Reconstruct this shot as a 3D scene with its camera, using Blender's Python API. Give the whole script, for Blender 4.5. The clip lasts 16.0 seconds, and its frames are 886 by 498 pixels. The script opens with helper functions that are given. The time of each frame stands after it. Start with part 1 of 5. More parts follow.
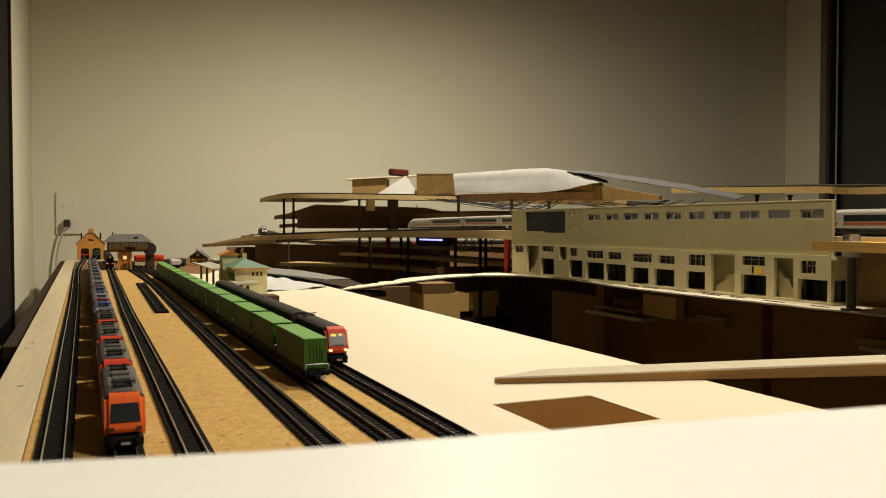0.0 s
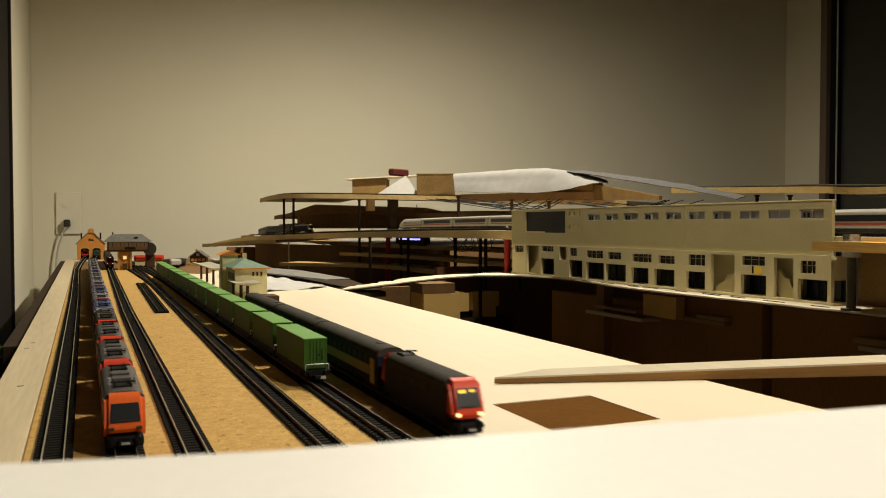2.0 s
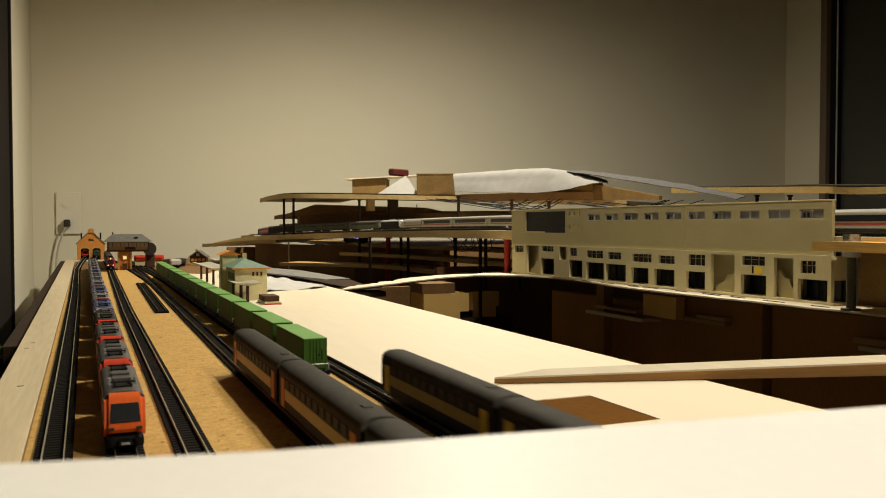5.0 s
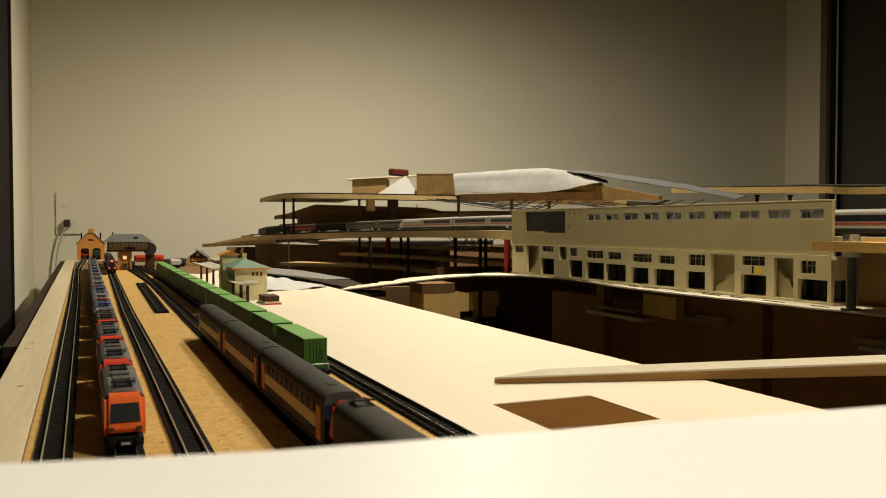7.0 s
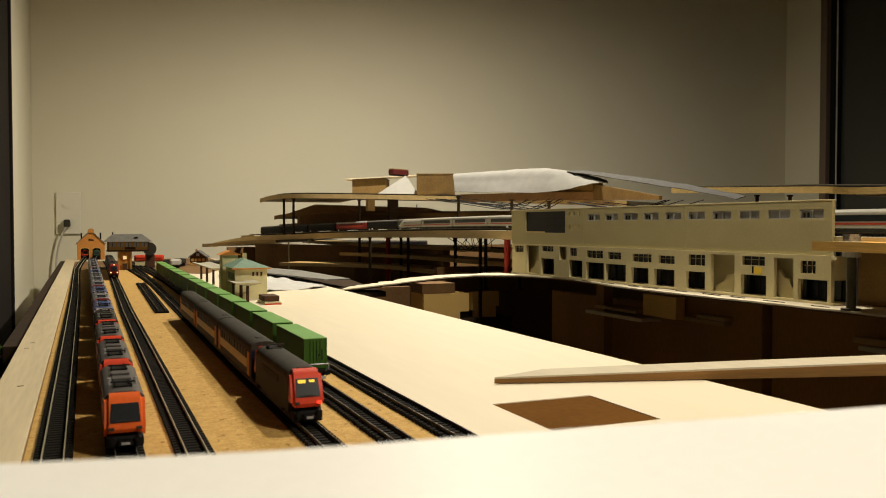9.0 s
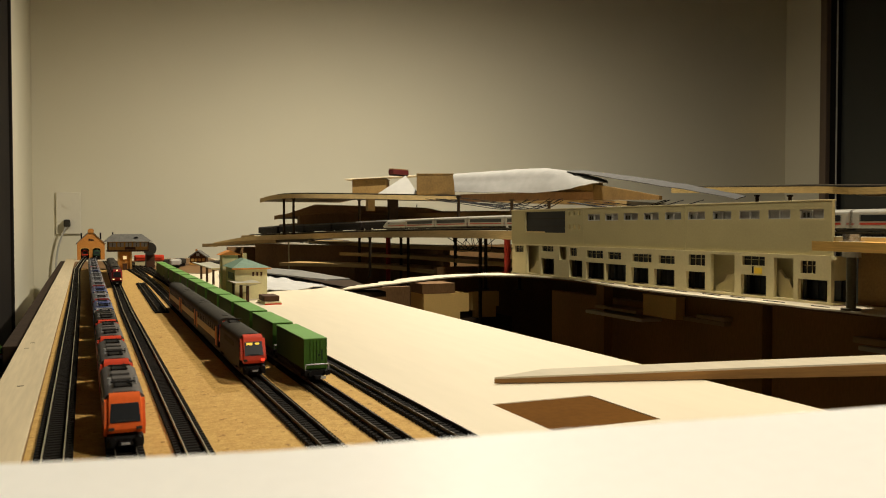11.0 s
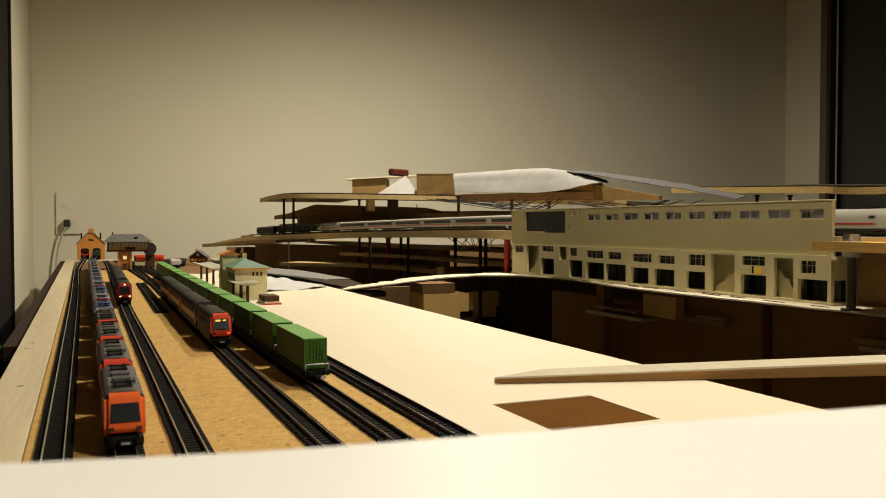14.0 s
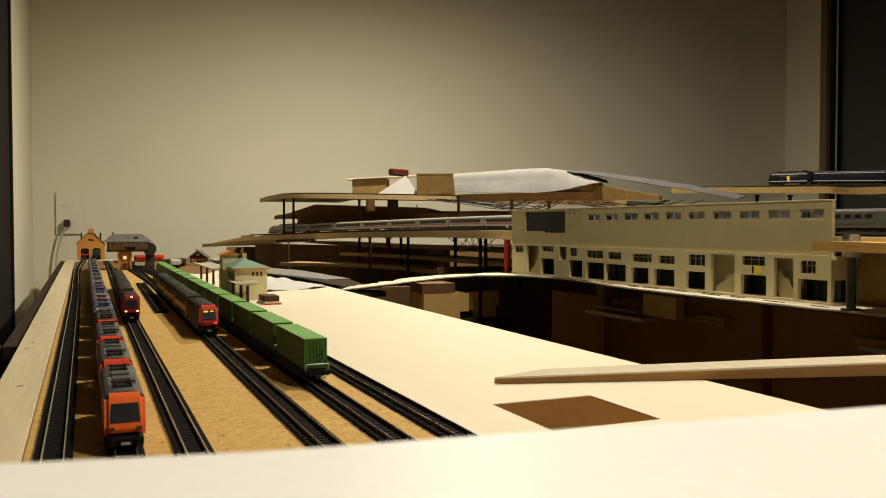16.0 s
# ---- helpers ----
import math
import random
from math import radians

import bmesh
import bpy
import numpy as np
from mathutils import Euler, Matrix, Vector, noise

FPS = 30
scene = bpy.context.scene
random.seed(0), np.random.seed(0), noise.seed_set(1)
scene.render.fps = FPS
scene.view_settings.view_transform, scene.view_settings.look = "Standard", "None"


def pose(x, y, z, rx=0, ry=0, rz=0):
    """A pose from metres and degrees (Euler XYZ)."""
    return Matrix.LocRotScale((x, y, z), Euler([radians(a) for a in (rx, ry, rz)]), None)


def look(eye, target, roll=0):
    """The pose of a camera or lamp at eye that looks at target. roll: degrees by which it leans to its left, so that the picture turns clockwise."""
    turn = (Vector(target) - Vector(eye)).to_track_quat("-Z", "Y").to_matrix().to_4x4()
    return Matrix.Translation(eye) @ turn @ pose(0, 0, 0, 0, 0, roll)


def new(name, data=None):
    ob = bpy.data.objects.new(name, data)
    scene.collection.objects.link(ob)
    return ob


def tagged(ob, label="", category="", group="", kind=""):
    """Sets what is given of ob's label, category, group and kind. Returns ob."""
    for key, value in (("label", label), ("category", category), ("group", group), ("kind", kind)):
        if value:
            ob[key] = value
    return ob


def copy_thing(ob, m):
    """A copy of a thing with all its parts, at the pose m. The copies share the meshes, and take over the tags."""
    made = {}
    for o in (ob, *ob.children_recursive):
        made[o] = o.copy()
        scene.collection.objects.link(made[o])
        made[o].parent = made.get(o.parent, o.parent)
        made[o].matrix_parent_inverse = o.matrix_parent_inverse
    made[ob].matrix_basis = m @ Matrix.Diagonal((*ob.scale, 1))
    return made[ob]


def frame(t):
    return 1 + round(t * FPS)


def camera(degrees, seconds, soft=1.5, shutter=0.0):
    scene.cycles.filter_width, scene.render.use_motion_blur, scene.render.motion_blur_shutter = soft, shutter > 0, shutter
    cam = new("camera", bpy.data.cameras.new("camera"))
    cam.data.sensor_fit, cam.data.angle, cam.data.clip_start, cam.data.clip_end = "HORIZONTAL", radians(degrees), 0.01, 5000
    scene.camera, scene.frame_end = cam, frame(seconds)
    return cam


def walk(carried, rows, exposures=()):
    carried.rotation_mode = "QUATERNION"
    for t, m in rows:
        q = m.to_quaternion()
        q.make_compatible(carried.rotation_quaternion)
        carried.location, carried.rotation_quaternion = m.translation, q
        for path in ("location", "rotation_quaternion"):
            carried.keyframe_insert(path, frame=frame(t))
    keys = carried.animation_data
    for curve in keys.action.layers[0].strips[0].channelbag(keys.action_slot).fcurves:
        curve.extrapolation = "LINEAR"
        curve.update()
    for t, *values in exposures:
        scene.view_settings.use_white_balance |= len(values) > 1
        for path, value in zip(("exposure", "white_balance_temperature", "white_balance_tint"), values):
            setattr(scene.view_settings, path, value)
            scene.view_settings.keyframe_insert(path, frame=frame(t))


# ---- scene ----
# ---------- camera: stands still on the near board ----------
cam = camera(55.17, 16.0, soft=1.0, shutter=0.9)
EYE = pose(0, 0, 0.108, 88.434, 0, -22.912)
walk(cam, [(0, EYE), (16.0, EYE)])
cam.data.dof.use_dof = True
cam.data.dof.focus_distance = 1.2
cam.data.dof.aperture_fstop = 36

# ---------- light: a row of three warm ceiling downlights along the layout, dim room ----------
scene.view_settings.exposure = 0.0
world = bpy.data.worlds.new("night_room")
scene.world = world
world.use_nodes = True
world.node_tree.nodes["Background"].inputs[0].default_value = (0.9, 0.75, 0.5, 1)
world.node_tree.nodes["Background"].inputs[1].default_value = 0.045


def spot(eye, target, power, size, blend, radius, colour):
    data = bpy.data.lights.new("spot_lamp", "SPOT")
    data.energy, data.spot_size, data.spot_blend, data.shadow_soft_size, data.color = power, radians(size), blend, radius, colour
    ob = new("spot_lamp", data)
    ob.matrix_world = look(eye, target)
    return ob


WARM = (1.0, 0.9, 0.72)
spot((0.88, 1.88, 1.07), (0.98, 2.01, 0), 102, 176, 0.84, 0.02, WARM)
spot((0.54, 0.74, 0.90), (0.54, 0.70, 0), 29, 152, 1.0, 0.02, WARM)
spot((0.66, -0.55, 0.90), (0.60, -0.35, 0), 74, 110, 0.8, 0.02, WARM)


# ---------- materials ----------
def mat(name, colour, rough=0.6, metal=0.0, noise_scale=60.0, vary=0.12, bump=0.0, fine=400.0, emit=0.0, coat=0.0, stretch=None, dark=None, spec=0.2):
    """A plain surface with two scales of variation; stretch pulls the grain along one axis."""
    m = bpy.data.materials.new(name)
    m.use_nodes = True
    nt = m.node_tree
    b = nt.nodes["Principled BSDF"]
    b.inputs["Roughness"].default_value = rough
    b.inputs["Metallic"].default_value = metal
    b.inputs["Specular IOR Level"].default_value = spec
    b.inputs["Coat Weight"].default_value = coat
    tc = nt.nodes.new("ShaderNodeTexCoord")
    mp = nt.nodes.new("ShaderNodeMapping")
    nt.links.new(tc.outputs["Object"], mp.inputs[0])
    if stretch:
        mp.inputs["Scale"].default_value = stretch
    n1, n2 = nt.nodes.new("ShaderNodeTexNoise"), nt.nodes.new("ShaderNodeTexNoise")
    n1.inputs["Scale"].default_value, n2.inputs["Scale"].default_value = noise_scale, fine
    n1.inputs["Detail"].default_value, n2.inputs["Detail"].default_value = 4, 3
    nt.links.new(mp.outputs[0], n1.inputs[0])
    nt.links.new(mp.outputs[0], n2.inputs[0])
    add = nt.nodes.new("ShaderNodeMath")
    add.operation = "ADD"
    nt.links.new(n1.outputs[0], add.inputs[0])
    nt.links.new(n2.outputs[0], add.inputs[1])
    ramp = nt.nodes.new("ShaderNodeValToRGB")
    lo = dark if dark else [c * (1 - vary) for c in colour]
    hi = [min(1, c * (1 + vary)) for c in colour] if not dark else colour
    half = nt.nodes.new("ShaderNodeMath")
    half.operation = "MULTIPLY"
    half.inputs[1].default_value = 0.5
    nt.links.new(add.outputs[0], half.inputs[0])
    nt.links.new(half.outputs[0], ramp.inputs[0])
    ramp.color_ramp.elements[0].position, ramp.color_ramp.elements[1].position = 0.36, 0.64
    ramp.color_ramp.elements[0].color, ramp.color_ramp.elements[1].color = (*lo, 1), (*hi, 1)
    nt.links.new(ramp.outputs[0], b.inputs["Base Color"])
    if bump:
        bp = nt.nodes.new("ShaderNodeBump")
        bp.inputs["Strength"].default_value, bp.inputs["Distance"].default_value = bump, 0.001
        nt.links.new(n2.outputs[0], bp.inputs["Height"])
        nt.links.new(bp.outputs[0], b.inputs["Normal"])
    if emit:
        b.inputs["Emission Color"].default_value = (*colour, 1)
        b.inputs["Emission Strength"].default_value = emit
    return m


M_DOORDARK = mat("near_black_door_paint", (0.012, 0.009, 0.007), 0.9, noise_scale=8, vary=0.3)
M_TRIM = mat("dull_brown_trim", (0.19, 0.14, 0.1), 0.6, noise_scale=8, vary=0.15, stretch=(4, 4, 0.3))
M_BED = mat("black_track_bed", (0.011, 0.0105, 0.0095), 0.85, vary=0.3, spec=0.05)
M_PLASTER = mat("white_wall_paint", (0.73, 0.69, 0.54), 0.85, noise_scale=3, vary=0.02, bump=0.15, fine=300)
# Brown of the unseen ceiling and walls, chosen to cut bounced light.
M_CEIL = mat("bounce_cutting_brown", (0.3, 0.25, 0.18), 0.9, noise_scale=3, vary=0.03)
M_FLOOR = mat("dark_parquet", (0.12, 0.07, 0.04), 0.5, noise_scale=6, vary=0.3)
M_PLY = mat("pale_plywood", (0.7, 0.62, 0.46), 0.6, noise_scale=9, vary=0.03, bump=0.05, fine=90, stretch=(1, 0.12, 1))
M_PLYEDGE = mat("plywood_edge", (0.2, 0.1, 0.028), 0.7, noise_scale=40, vary=0.18, fine=300, stretch=(0.2, 0.2, 6))
M_STRIP = mat("pale_strip_wood", (0.62, 0.52, 0.34), 0.65, noise_scale=14, vary=0.1, fine=120, stretch=(3, 0.15, 3))
# Plywood darkened: weaker light on ramp and decks is put into the colour.
M_DIMPLY = mat("dimmed_plywood", (0.5, 0.44, 0.32), 0.7, noise_scale=9, vary=0.08, fine=90, stretch=(1, 0.12, 1))
M_PINE = mat("pine_strip", (0.43, 0.3, 0.13), 0.6, noise_scale=20, vary=0.12, fine=150, stretch=(4, 0.3, 4))
M_EDGE = mat("pale_pine_edge", (0.6, 0.45, 0.22), 0.6, noise_scale=20, vary=0.15, fine=150, stretch=(4, 0.3, 4))
M_ORANGEPINE = mat("orange_pine", (0.66, 0.4, 0.11), 0.5, noise_scale=20, vary=0.18, fine=150, stretch=(4, 0.3, 4))
# pine in a darker olive brown for the right upper deck's edge
M_OLIVEPINE = mat("olive_pine_edge", (0.24, 0.17, 0.06), 0.65, noise_scale=20, vary=0.25, fine=150, stretch=(4, 0.3, 4))
M_WHITEBOARD = mat("white_melamine", (0.93, 0.92, 0.88), 0.45, noise_scale=4, vary=0.02)
M_CORK = mat("cork_underlay", (0.62, 0.4, 0.13), 0.85, noise_scale=190, fine=620, bump=0.5, dark=(0.45, 0.265, 0.075))
nt = M_CORK.node_tree
ramp_node = nt.nodes["Color Ramp"]
grain, cut, blend = nt.nodes.new("ShaderNodeTexNoise"), nt.nodes.new("ShaderNodeValToRGB"), nt.nodes.new("ShaderNodeMix")
grain.inputs["Scale"].default_value, grain.inputs["Detail"].default_value = 230, 1
nt.links.new(nt.nodes["Mapping"].outputs[0], grain.inputs[0])
nt.links.new(grain.outputs[0], cut.inputs[0])
cut.color_ramp.elements[0].position, cut.color_ramp.elements[1].position = 0.69, 0.76
blend.data_type = "RGBA"
nt.links.new(cut.outputs[0], blend.inputs[0])
nt.links.new(ramp_node.outputs[0], blend.inputs[6])
blend.inputs[7].default_value = (0.24, 0.125, 0.035, 1)
nt.links.new(blend.outputs[2], nt.nodes["Principled BSDF"].inputs["Base Color"])
M_SLEEPER = mat("black_sleeper_plastic", (0.014, 0.012, 0.010), 0.8, vary=0.25, spec=0.05)
# Two copies of rail metal: shine is in the first colour, shade in the second.
M_RAILBRIGHT = mat("lit_rail", (0.5, 0.47, 0.33), 0.42, 0.6, vary=0.2)
M_RAIL = mat("shaded_nickel_rail", (0.1, 0.085, 0.06), 0.5, 0.5, vary=0.2)
M_BROWN = mat("brown_stained_board", (0.2, 0.11, 0.045), 0.7, noise_scale=12, vary=0.25, stretch=(1, 1, 0.3))
M_HATCH = mat("dark_brown_hardboard", (0.125, 0.052, 0.008), 0.85, noise_scale=14, vary=0.12, fine=220, bump=0.05, spec=0.03)
# Lighter than M_BROWN: light bouncing into the pit is put into this colour.
M_HARDBOARD = mat("brown_hardboard", (0.36, 0.19, 0.05), 0.6, noise_scale=10, vary=0.15, stretch=(1, 1, 0.3))
M_TAN = mat("tan_fibreboard", (0.27, 0.16, 0.06), 0.75, noise_scale=14, vary=0.15)
# Near-black wood: shade under the decks and in the pit is in the colour.
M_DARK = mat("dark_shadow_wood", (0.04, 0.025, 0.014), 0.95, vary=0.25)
M_CARD = mat("cardboard", (0.78, 0.52, 0.18), 0.85, noise_scale=12, vary=0.08)
M_STATION = mat("grey_beige_station_plastic", (0.42, 0.36, 0.185), 0.55, noise_scale=25, vary=0.05)
M_STATION2 = mat("pale_station_plastic", (0.56, 0.485, 0.27), 0.55, noise_scale=25, vary=0.05)
M_BLACK = mat("black_plastic", (0.012, 0.011, 0.011), 0.5, vary=0.2, spec=0.08)
# One container green twice: shade in the sides' colour, light in the roof's.
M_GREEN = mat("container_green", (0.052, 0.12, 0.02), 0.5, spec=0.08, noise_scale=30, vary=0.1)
M_GREENLIT = mat("container_top_green_lit", (0.15, 0.33, 0.075), 0.55, noise_scale=30, vary=0.08)
M_RED = mat("loco_red", (0.62, 0.06, 0.025), 0.4, vary=0.08)
M_ORANGE = mat("loco_orange_red", (0.72, 0.12, 0.02), 0.4, vary=0.08)
M_GREYROOF = mat("grey_roof", (0.045, 0.041, 0.033), 0.7, spec=0.08, vary=0.2, noise_scale=90)
M_BLUEDARK = mat("coach_dark_blue", (0.014, 0.014, 0.032), 0.5, spec=0.06, vary=0.12)
M_CREAM = mat("coach_cream", (0.55, 0.42, 0.2), 0.45, vary=0.08)
M_WHITE = mat("white_train_plastic", (0.47, 0.46, 0.42), 0.35, vary=0.04)
M_GLASSDARK = mat("tinted_window", (0.015, 0.017, 0.02), 0.3, vary=0.1, spec=0.22)
M_NIGHTGLASS = mat("night_window_glass", (0.05, 0.053, 0.046), 0.12, noise_scale=3, vary=0.1, spec=0.6)
M_STEEL = mat("steel", (0.75, 0.73, 0.68), 0.35, 0.5, vary=0.1)


# ---------- mesh helpers ----------
def bm_box(x0, y0, z0, x1, y1, z1, bevel=0.0, bm=None):
    """A box between two corners, its edges bevelled."""
    t = bmesh.new()
    bmesh.ops.create_cube(t, size=1)
    for v in t.verts:
        v.co = Vector((x0 + (x1 - x0) * (v.co.x + .5), y0 + (y1 - y0) * (v.co.y + .5), z0 + (z1 - z0) * (v.co.z + .5)))
    if bevel:
        bmesh.ops.bevel(t, geom=list(t.edges), offset=bevel, segments=2, affect="EDGES", profile=0.6)
    return join(bm, t)


def join(bm, t):
    if bm is None:
        return t
    me = bpy.data.meshes.new("tmp")
    t.to_mesh(me)
    t.free()
    bm.from_mesh(me)
    bpy.data.meshes.remove(me)
    return bm


def bm_cyl(p0, p1, r0, r1=None, seg=16, bm=None):
    """A round bar from p0 to p1."""
    t = bmesh.new()
    p0, p1 = Vector(p0), Vector(p1)
    bmesh.ops.create_cone(t, cap_ends=True, segments=seg, radius1=r0, radius2=r0 if r1 is None else r1, depth=(p1 - p0).length,
                          matrix=Matrix.Translation((p0 + p1) / 2) @ (p1 - p0).to_track_quat("Z", "Y").to_matrix().to_4x4())
    return join(bm, t)


def bm_tube(pts, r, seg=6):
    """One round wire along a line of points."""
    t = bmesh.new()
    rings = []
    for i, p in enumerate(pts):
        d = (pts[min(i + 1, len(pts) - 1)] - pts[max(i - 1, 0)]).normalized()
        u = d.orthogonal().normalized() if not rings else (last - d * last.dot(d)).normalized()
        last = u
        w = d.cross(u)
        rings.append([t.verts.new(p + (u * math.cos(2 * math.pi * k / seg) + w * math.sin(2 * math.pi * k / seg)) * r) for k in range(seg)])
    for a, b in zip(rings, rings[1:]):
        for k in range(seg):
            t.faces.new((a[k], a[(k + 1) % seg], b[(k + 1) % seg], b[k]))
    t.faces.new(rings[0][::-1]), t.faces.new(rings[-1])
    return t


def bm_prism(points, axis, a, b, bm=None):
    """A flat outline swept along an axis from a to b. Outline in (y, z) for x, (x, z) for y, (x, y) for z."""
    t = bmesh.new()
    def co(p, s):
        return {"x": (s, p[0], p[1]), "y": (p[0], s, p[1]), "z": (p[0], p[1], s)}[axis]
    lo = [t.verts.new(co(p, a)) for p in points]
    hi = [t.verts.new(co(p, b)) for p in points]
    n = len(points)
    t.faces.new(lo), t.faces.new(hi[::-1])
    for i in range(n):
        t.faces.new((lo[i], hi[i], hi[(i + 1) % n], lo[(i + 1) % n]))
    bmesh.ops.recalc_face_normals(t, faces=t.faces[:])
    return join(bm, t)


def bm_panel_holes(x0, x1, z0, z1, holes, y0, y1, bm=None):
    """A slab in the xz plane from y0 to y1 with rectangular holes (xa, za, xb, zb) going through it."""
    t = bmesh.new()
    xs = sorted({x0, x1, *[h[0] for h in holes], *[h[2] for h in holes]})
    zs = sorted({z0, z1, *[h[1] for h in holes], *[h[3] for h in holes]})
    vs = {}
    def v(i, j, y):
        return vs.setdefault((i, j, y), t.verts.new((xs[i], y, zs[j])) if (i, j, y) not in vs else None)
    solid = {}
    for i in range(len(xs) - 1):
        for j in range(len(zs) - 1):
            cx, cz = (xs[i] + xs[i + 1]) / 2, (zs[j] + zs[j + 1]) / 2
            solid[i, j] = not any(h[0] < cx < h[2] and h[1] < cz < h[3] for h in holes)
    for (i, j), s in solid.items():
        if not s:
            continue
        for y in (y0, y1):
            t.faces.new((v(i, j, y), v(i + 1, j, y), v(i + 1, j + 1, y), v(i, j + 1, y)))
        for di, dj, e in ((-1, 0, ((0, 0), (0, 1))), (1, 0, ((1, 0), (1, 1))), (0, -1, ((0, 0), (1, 0))), (0, 1, ((0, 1), (1, 1)))):
            if not solid.get((i + di, j + dj), False):
                (a, b), (c, d) = e
                t.faces.new((v(i + a, j + b, y0), v(i + c, j + d, y0), v(i + c, j + d, y1), v(i + a, j + b, y1)))
    bmesh.ops.recalc_face_normals(t, faces=t.faces[:])
    return join(bm, t)


def part(name, bm, material, parent=None, label="", smooth=False):
    me = bpy.data.meshes.new(name)
    bm.to_mesh(me)
    bm.free()
    me.materials.append(material)
    if smooth:
        for p in me.polygons:
            p.use_smooth = True
        me.set_sharp_from_angle(angle=radians(40))
    ob = new(name, me)
    if parent is not None:
        ob.parent = parent
    return tagged(ob, label=label)


def thing(name, label, category, group="", kind="", m=None):
    ob = new(name)
    ob.empty_display_size = 0.01
    if m is not None:
        ob.matrix_world = m
    return tagged(ob, label, category, group, kind)


def spline(points, n=8):
    """A smooth line through a few plan points."""
    out = []
    pts = [Vector(p) for p in points]
    for i in range(len(pts) - 1):
        p0, p1, p2, p3 = pts[max(i - 1, 0)], pts[i], pts[i + 1], pts[min(i + 2, len(pts) - 1)]
        for k in range(n):
            t = k / n
            out.append(0.5 * ((2 * p1) + (p2 - p0) * t + (2 * p0 - 5 * p1 + 4 * p2 - p3) * t * t + (3 * p1 - p0 - 3 * p2 + p3) * t ** 3))
    out.append(pts[-1])
    return out


def bm_ribbon(line, left, right, thick, bm=None):
    """A board that follows a line: left and right of it by these widths, hanging down by its thickness."""
    t = bmesh.new()
    rows = []
    for i, p in enumerate(line):
        d = line[min(i + 1, len(line) - 1)] - line[max(i - 1, 0)]
        side = Vector((-d.y, d.x, 0)).normalized()
        rows.append([t.verts.new(p + side * left), t.verts.new(p - side * right), t.verts.new(p - side * right - Vector((0, 0, thick))), t.verts.new(p + side * left - Vector((0, 0, thick)))])
    for a, b in zip(rows, rows[1:]):
        for k in range(4):
            t.faces.new((a[k], a[(k + 1) % 4], b[(k + 1) % 4], b[k]))
    t.faces.new(rows[0]), t.faces.new(rows[-1][::-1])
    bmesh.ops.recalc_face_normals(t, faces=t.faces[:])
    return join(bm, t)


# ---------- the room ----------
ROOM_X0, ROOM_X1, ROOM_Y0, ROOM_Y1, FLOOR_Z, CEIL_Z = -0.168, 3.31, -2.2, 3.33, -0.85, 1.65
tagged(part("floor", bm_box(-1.9, ROOM_Y0, FLOOR_Z - .1, ROOM_X1, ROOM_Y1, FLOOR_Z), M_FLOOR), "dark brown wooden room floor in deep shade", "floor", kind="structure")
tagged(part("ceiling", bm_box(-2.0, ROOM_Y0 - .1, CEIL_Z, ROOM_X1 + .1, ROOM_Y1 + .1, CEIL_Z + .1), M_CEIL), "unseen ceiling, brown to cut bounced light", "ceiling", kind="structure")
tagged(part("wall_north", bm_box(-2.0, ROOM_Y1, FLOOR_Z, ROOM_X1 + .1, ROOM_Y1 + .12, CEIL_Z), M_PLASTER), "plain white painted wall in warm lamp light", "wall", kind="structure")
tagged(part("wall_west", bm_box(ROOM_X0 - .12, 2.44, FLOOR_Z, ROOM_X0, ROOM_Y1, CEIL_Z, 0.002), M_PLASTER), "plain white painted side wall", "wall", kind="structure")
tagged(part("wall_south", bm_box(-2.0, ROOM_Y0 - .12, FLOOR_Z, ROOM_X1 + .1, ROOM_Y0, CEIL_Z), M_CEIL), "unseen rear wall, brown to cut bounced light", "wall", kind="structure")
tagged(part("wall_west_recess", bm_box(-2.0, ROOM_Y0, FLOOR_Z, -1.9, ROOM_Y1, CEIL_Z), M_CEIL), "unseen far side wall, brown to cut bounced light", "wall", kind="structure")
# east wall with a tall dark window
wall_e = tagged(part("wall_east", bm_box(ROOM_X1, 3.108, FLOOR_Z, ROOM_X1 + .1, ROOM_Y1, CEIL_Z, 0.002), M_PLASTER), "white painted pier beside the dark window", "wall", kind="structure")
tagged(part("wall_east_low", bm_box(ROOM_X1, ROOM_Y0, FLOOR_Z, ROOM_X1 + .1, 0.2, CEIL_Z), M_PLASTER), "plain white painted wall", "wall", kind="structure")
win = thing("window_1", "tall dark window at night with dark frame", "window", kind="structure")
part("window_trim", bm_box(ROOM_X1 - .004, 3.069, FLOOR_Z, ROOM_X1 + .09, 3.107, CEIL_Z, 0.003), M_TRIM, win, "dull brown wooden window trim")
part("window_frame", bm_box(ROOM_X1 + .02, 3.02, FLOOR_Z, ROOM_X1 + .08, 3.068, CEIL_Z, 0.004), M_BLACK, win)
part("window_frame", bm_box(ROOM_X1 + .02, 2.70, FLOOR_Z, ROOM_X1 + .08, 2.74, CEIL_Z, 0.004), M_BLACK, win)
part("window_frame", bm_box(ROOM_X1 + .02, 0.2, FLOOR_Z, ROOM_X1 + .08, 0.26, CEIL_Z, 0.004), M_BLACK, win)
part("pane", bm_box(ROOM_X1 + .045, 2.74, FLOOR_Z, ROOM_X1 + .055, 3.02, CEIL_Z), M_NIGHTGLASS, win, "black night-time glass")
part("pane", bm_box(ROOM_X1 + .045, 0.26, FLOOR_Z, ROOM_X1 + .055, 2.70, CEIL_Z), M_NIGHTGLASS, win, "black night-time glass")
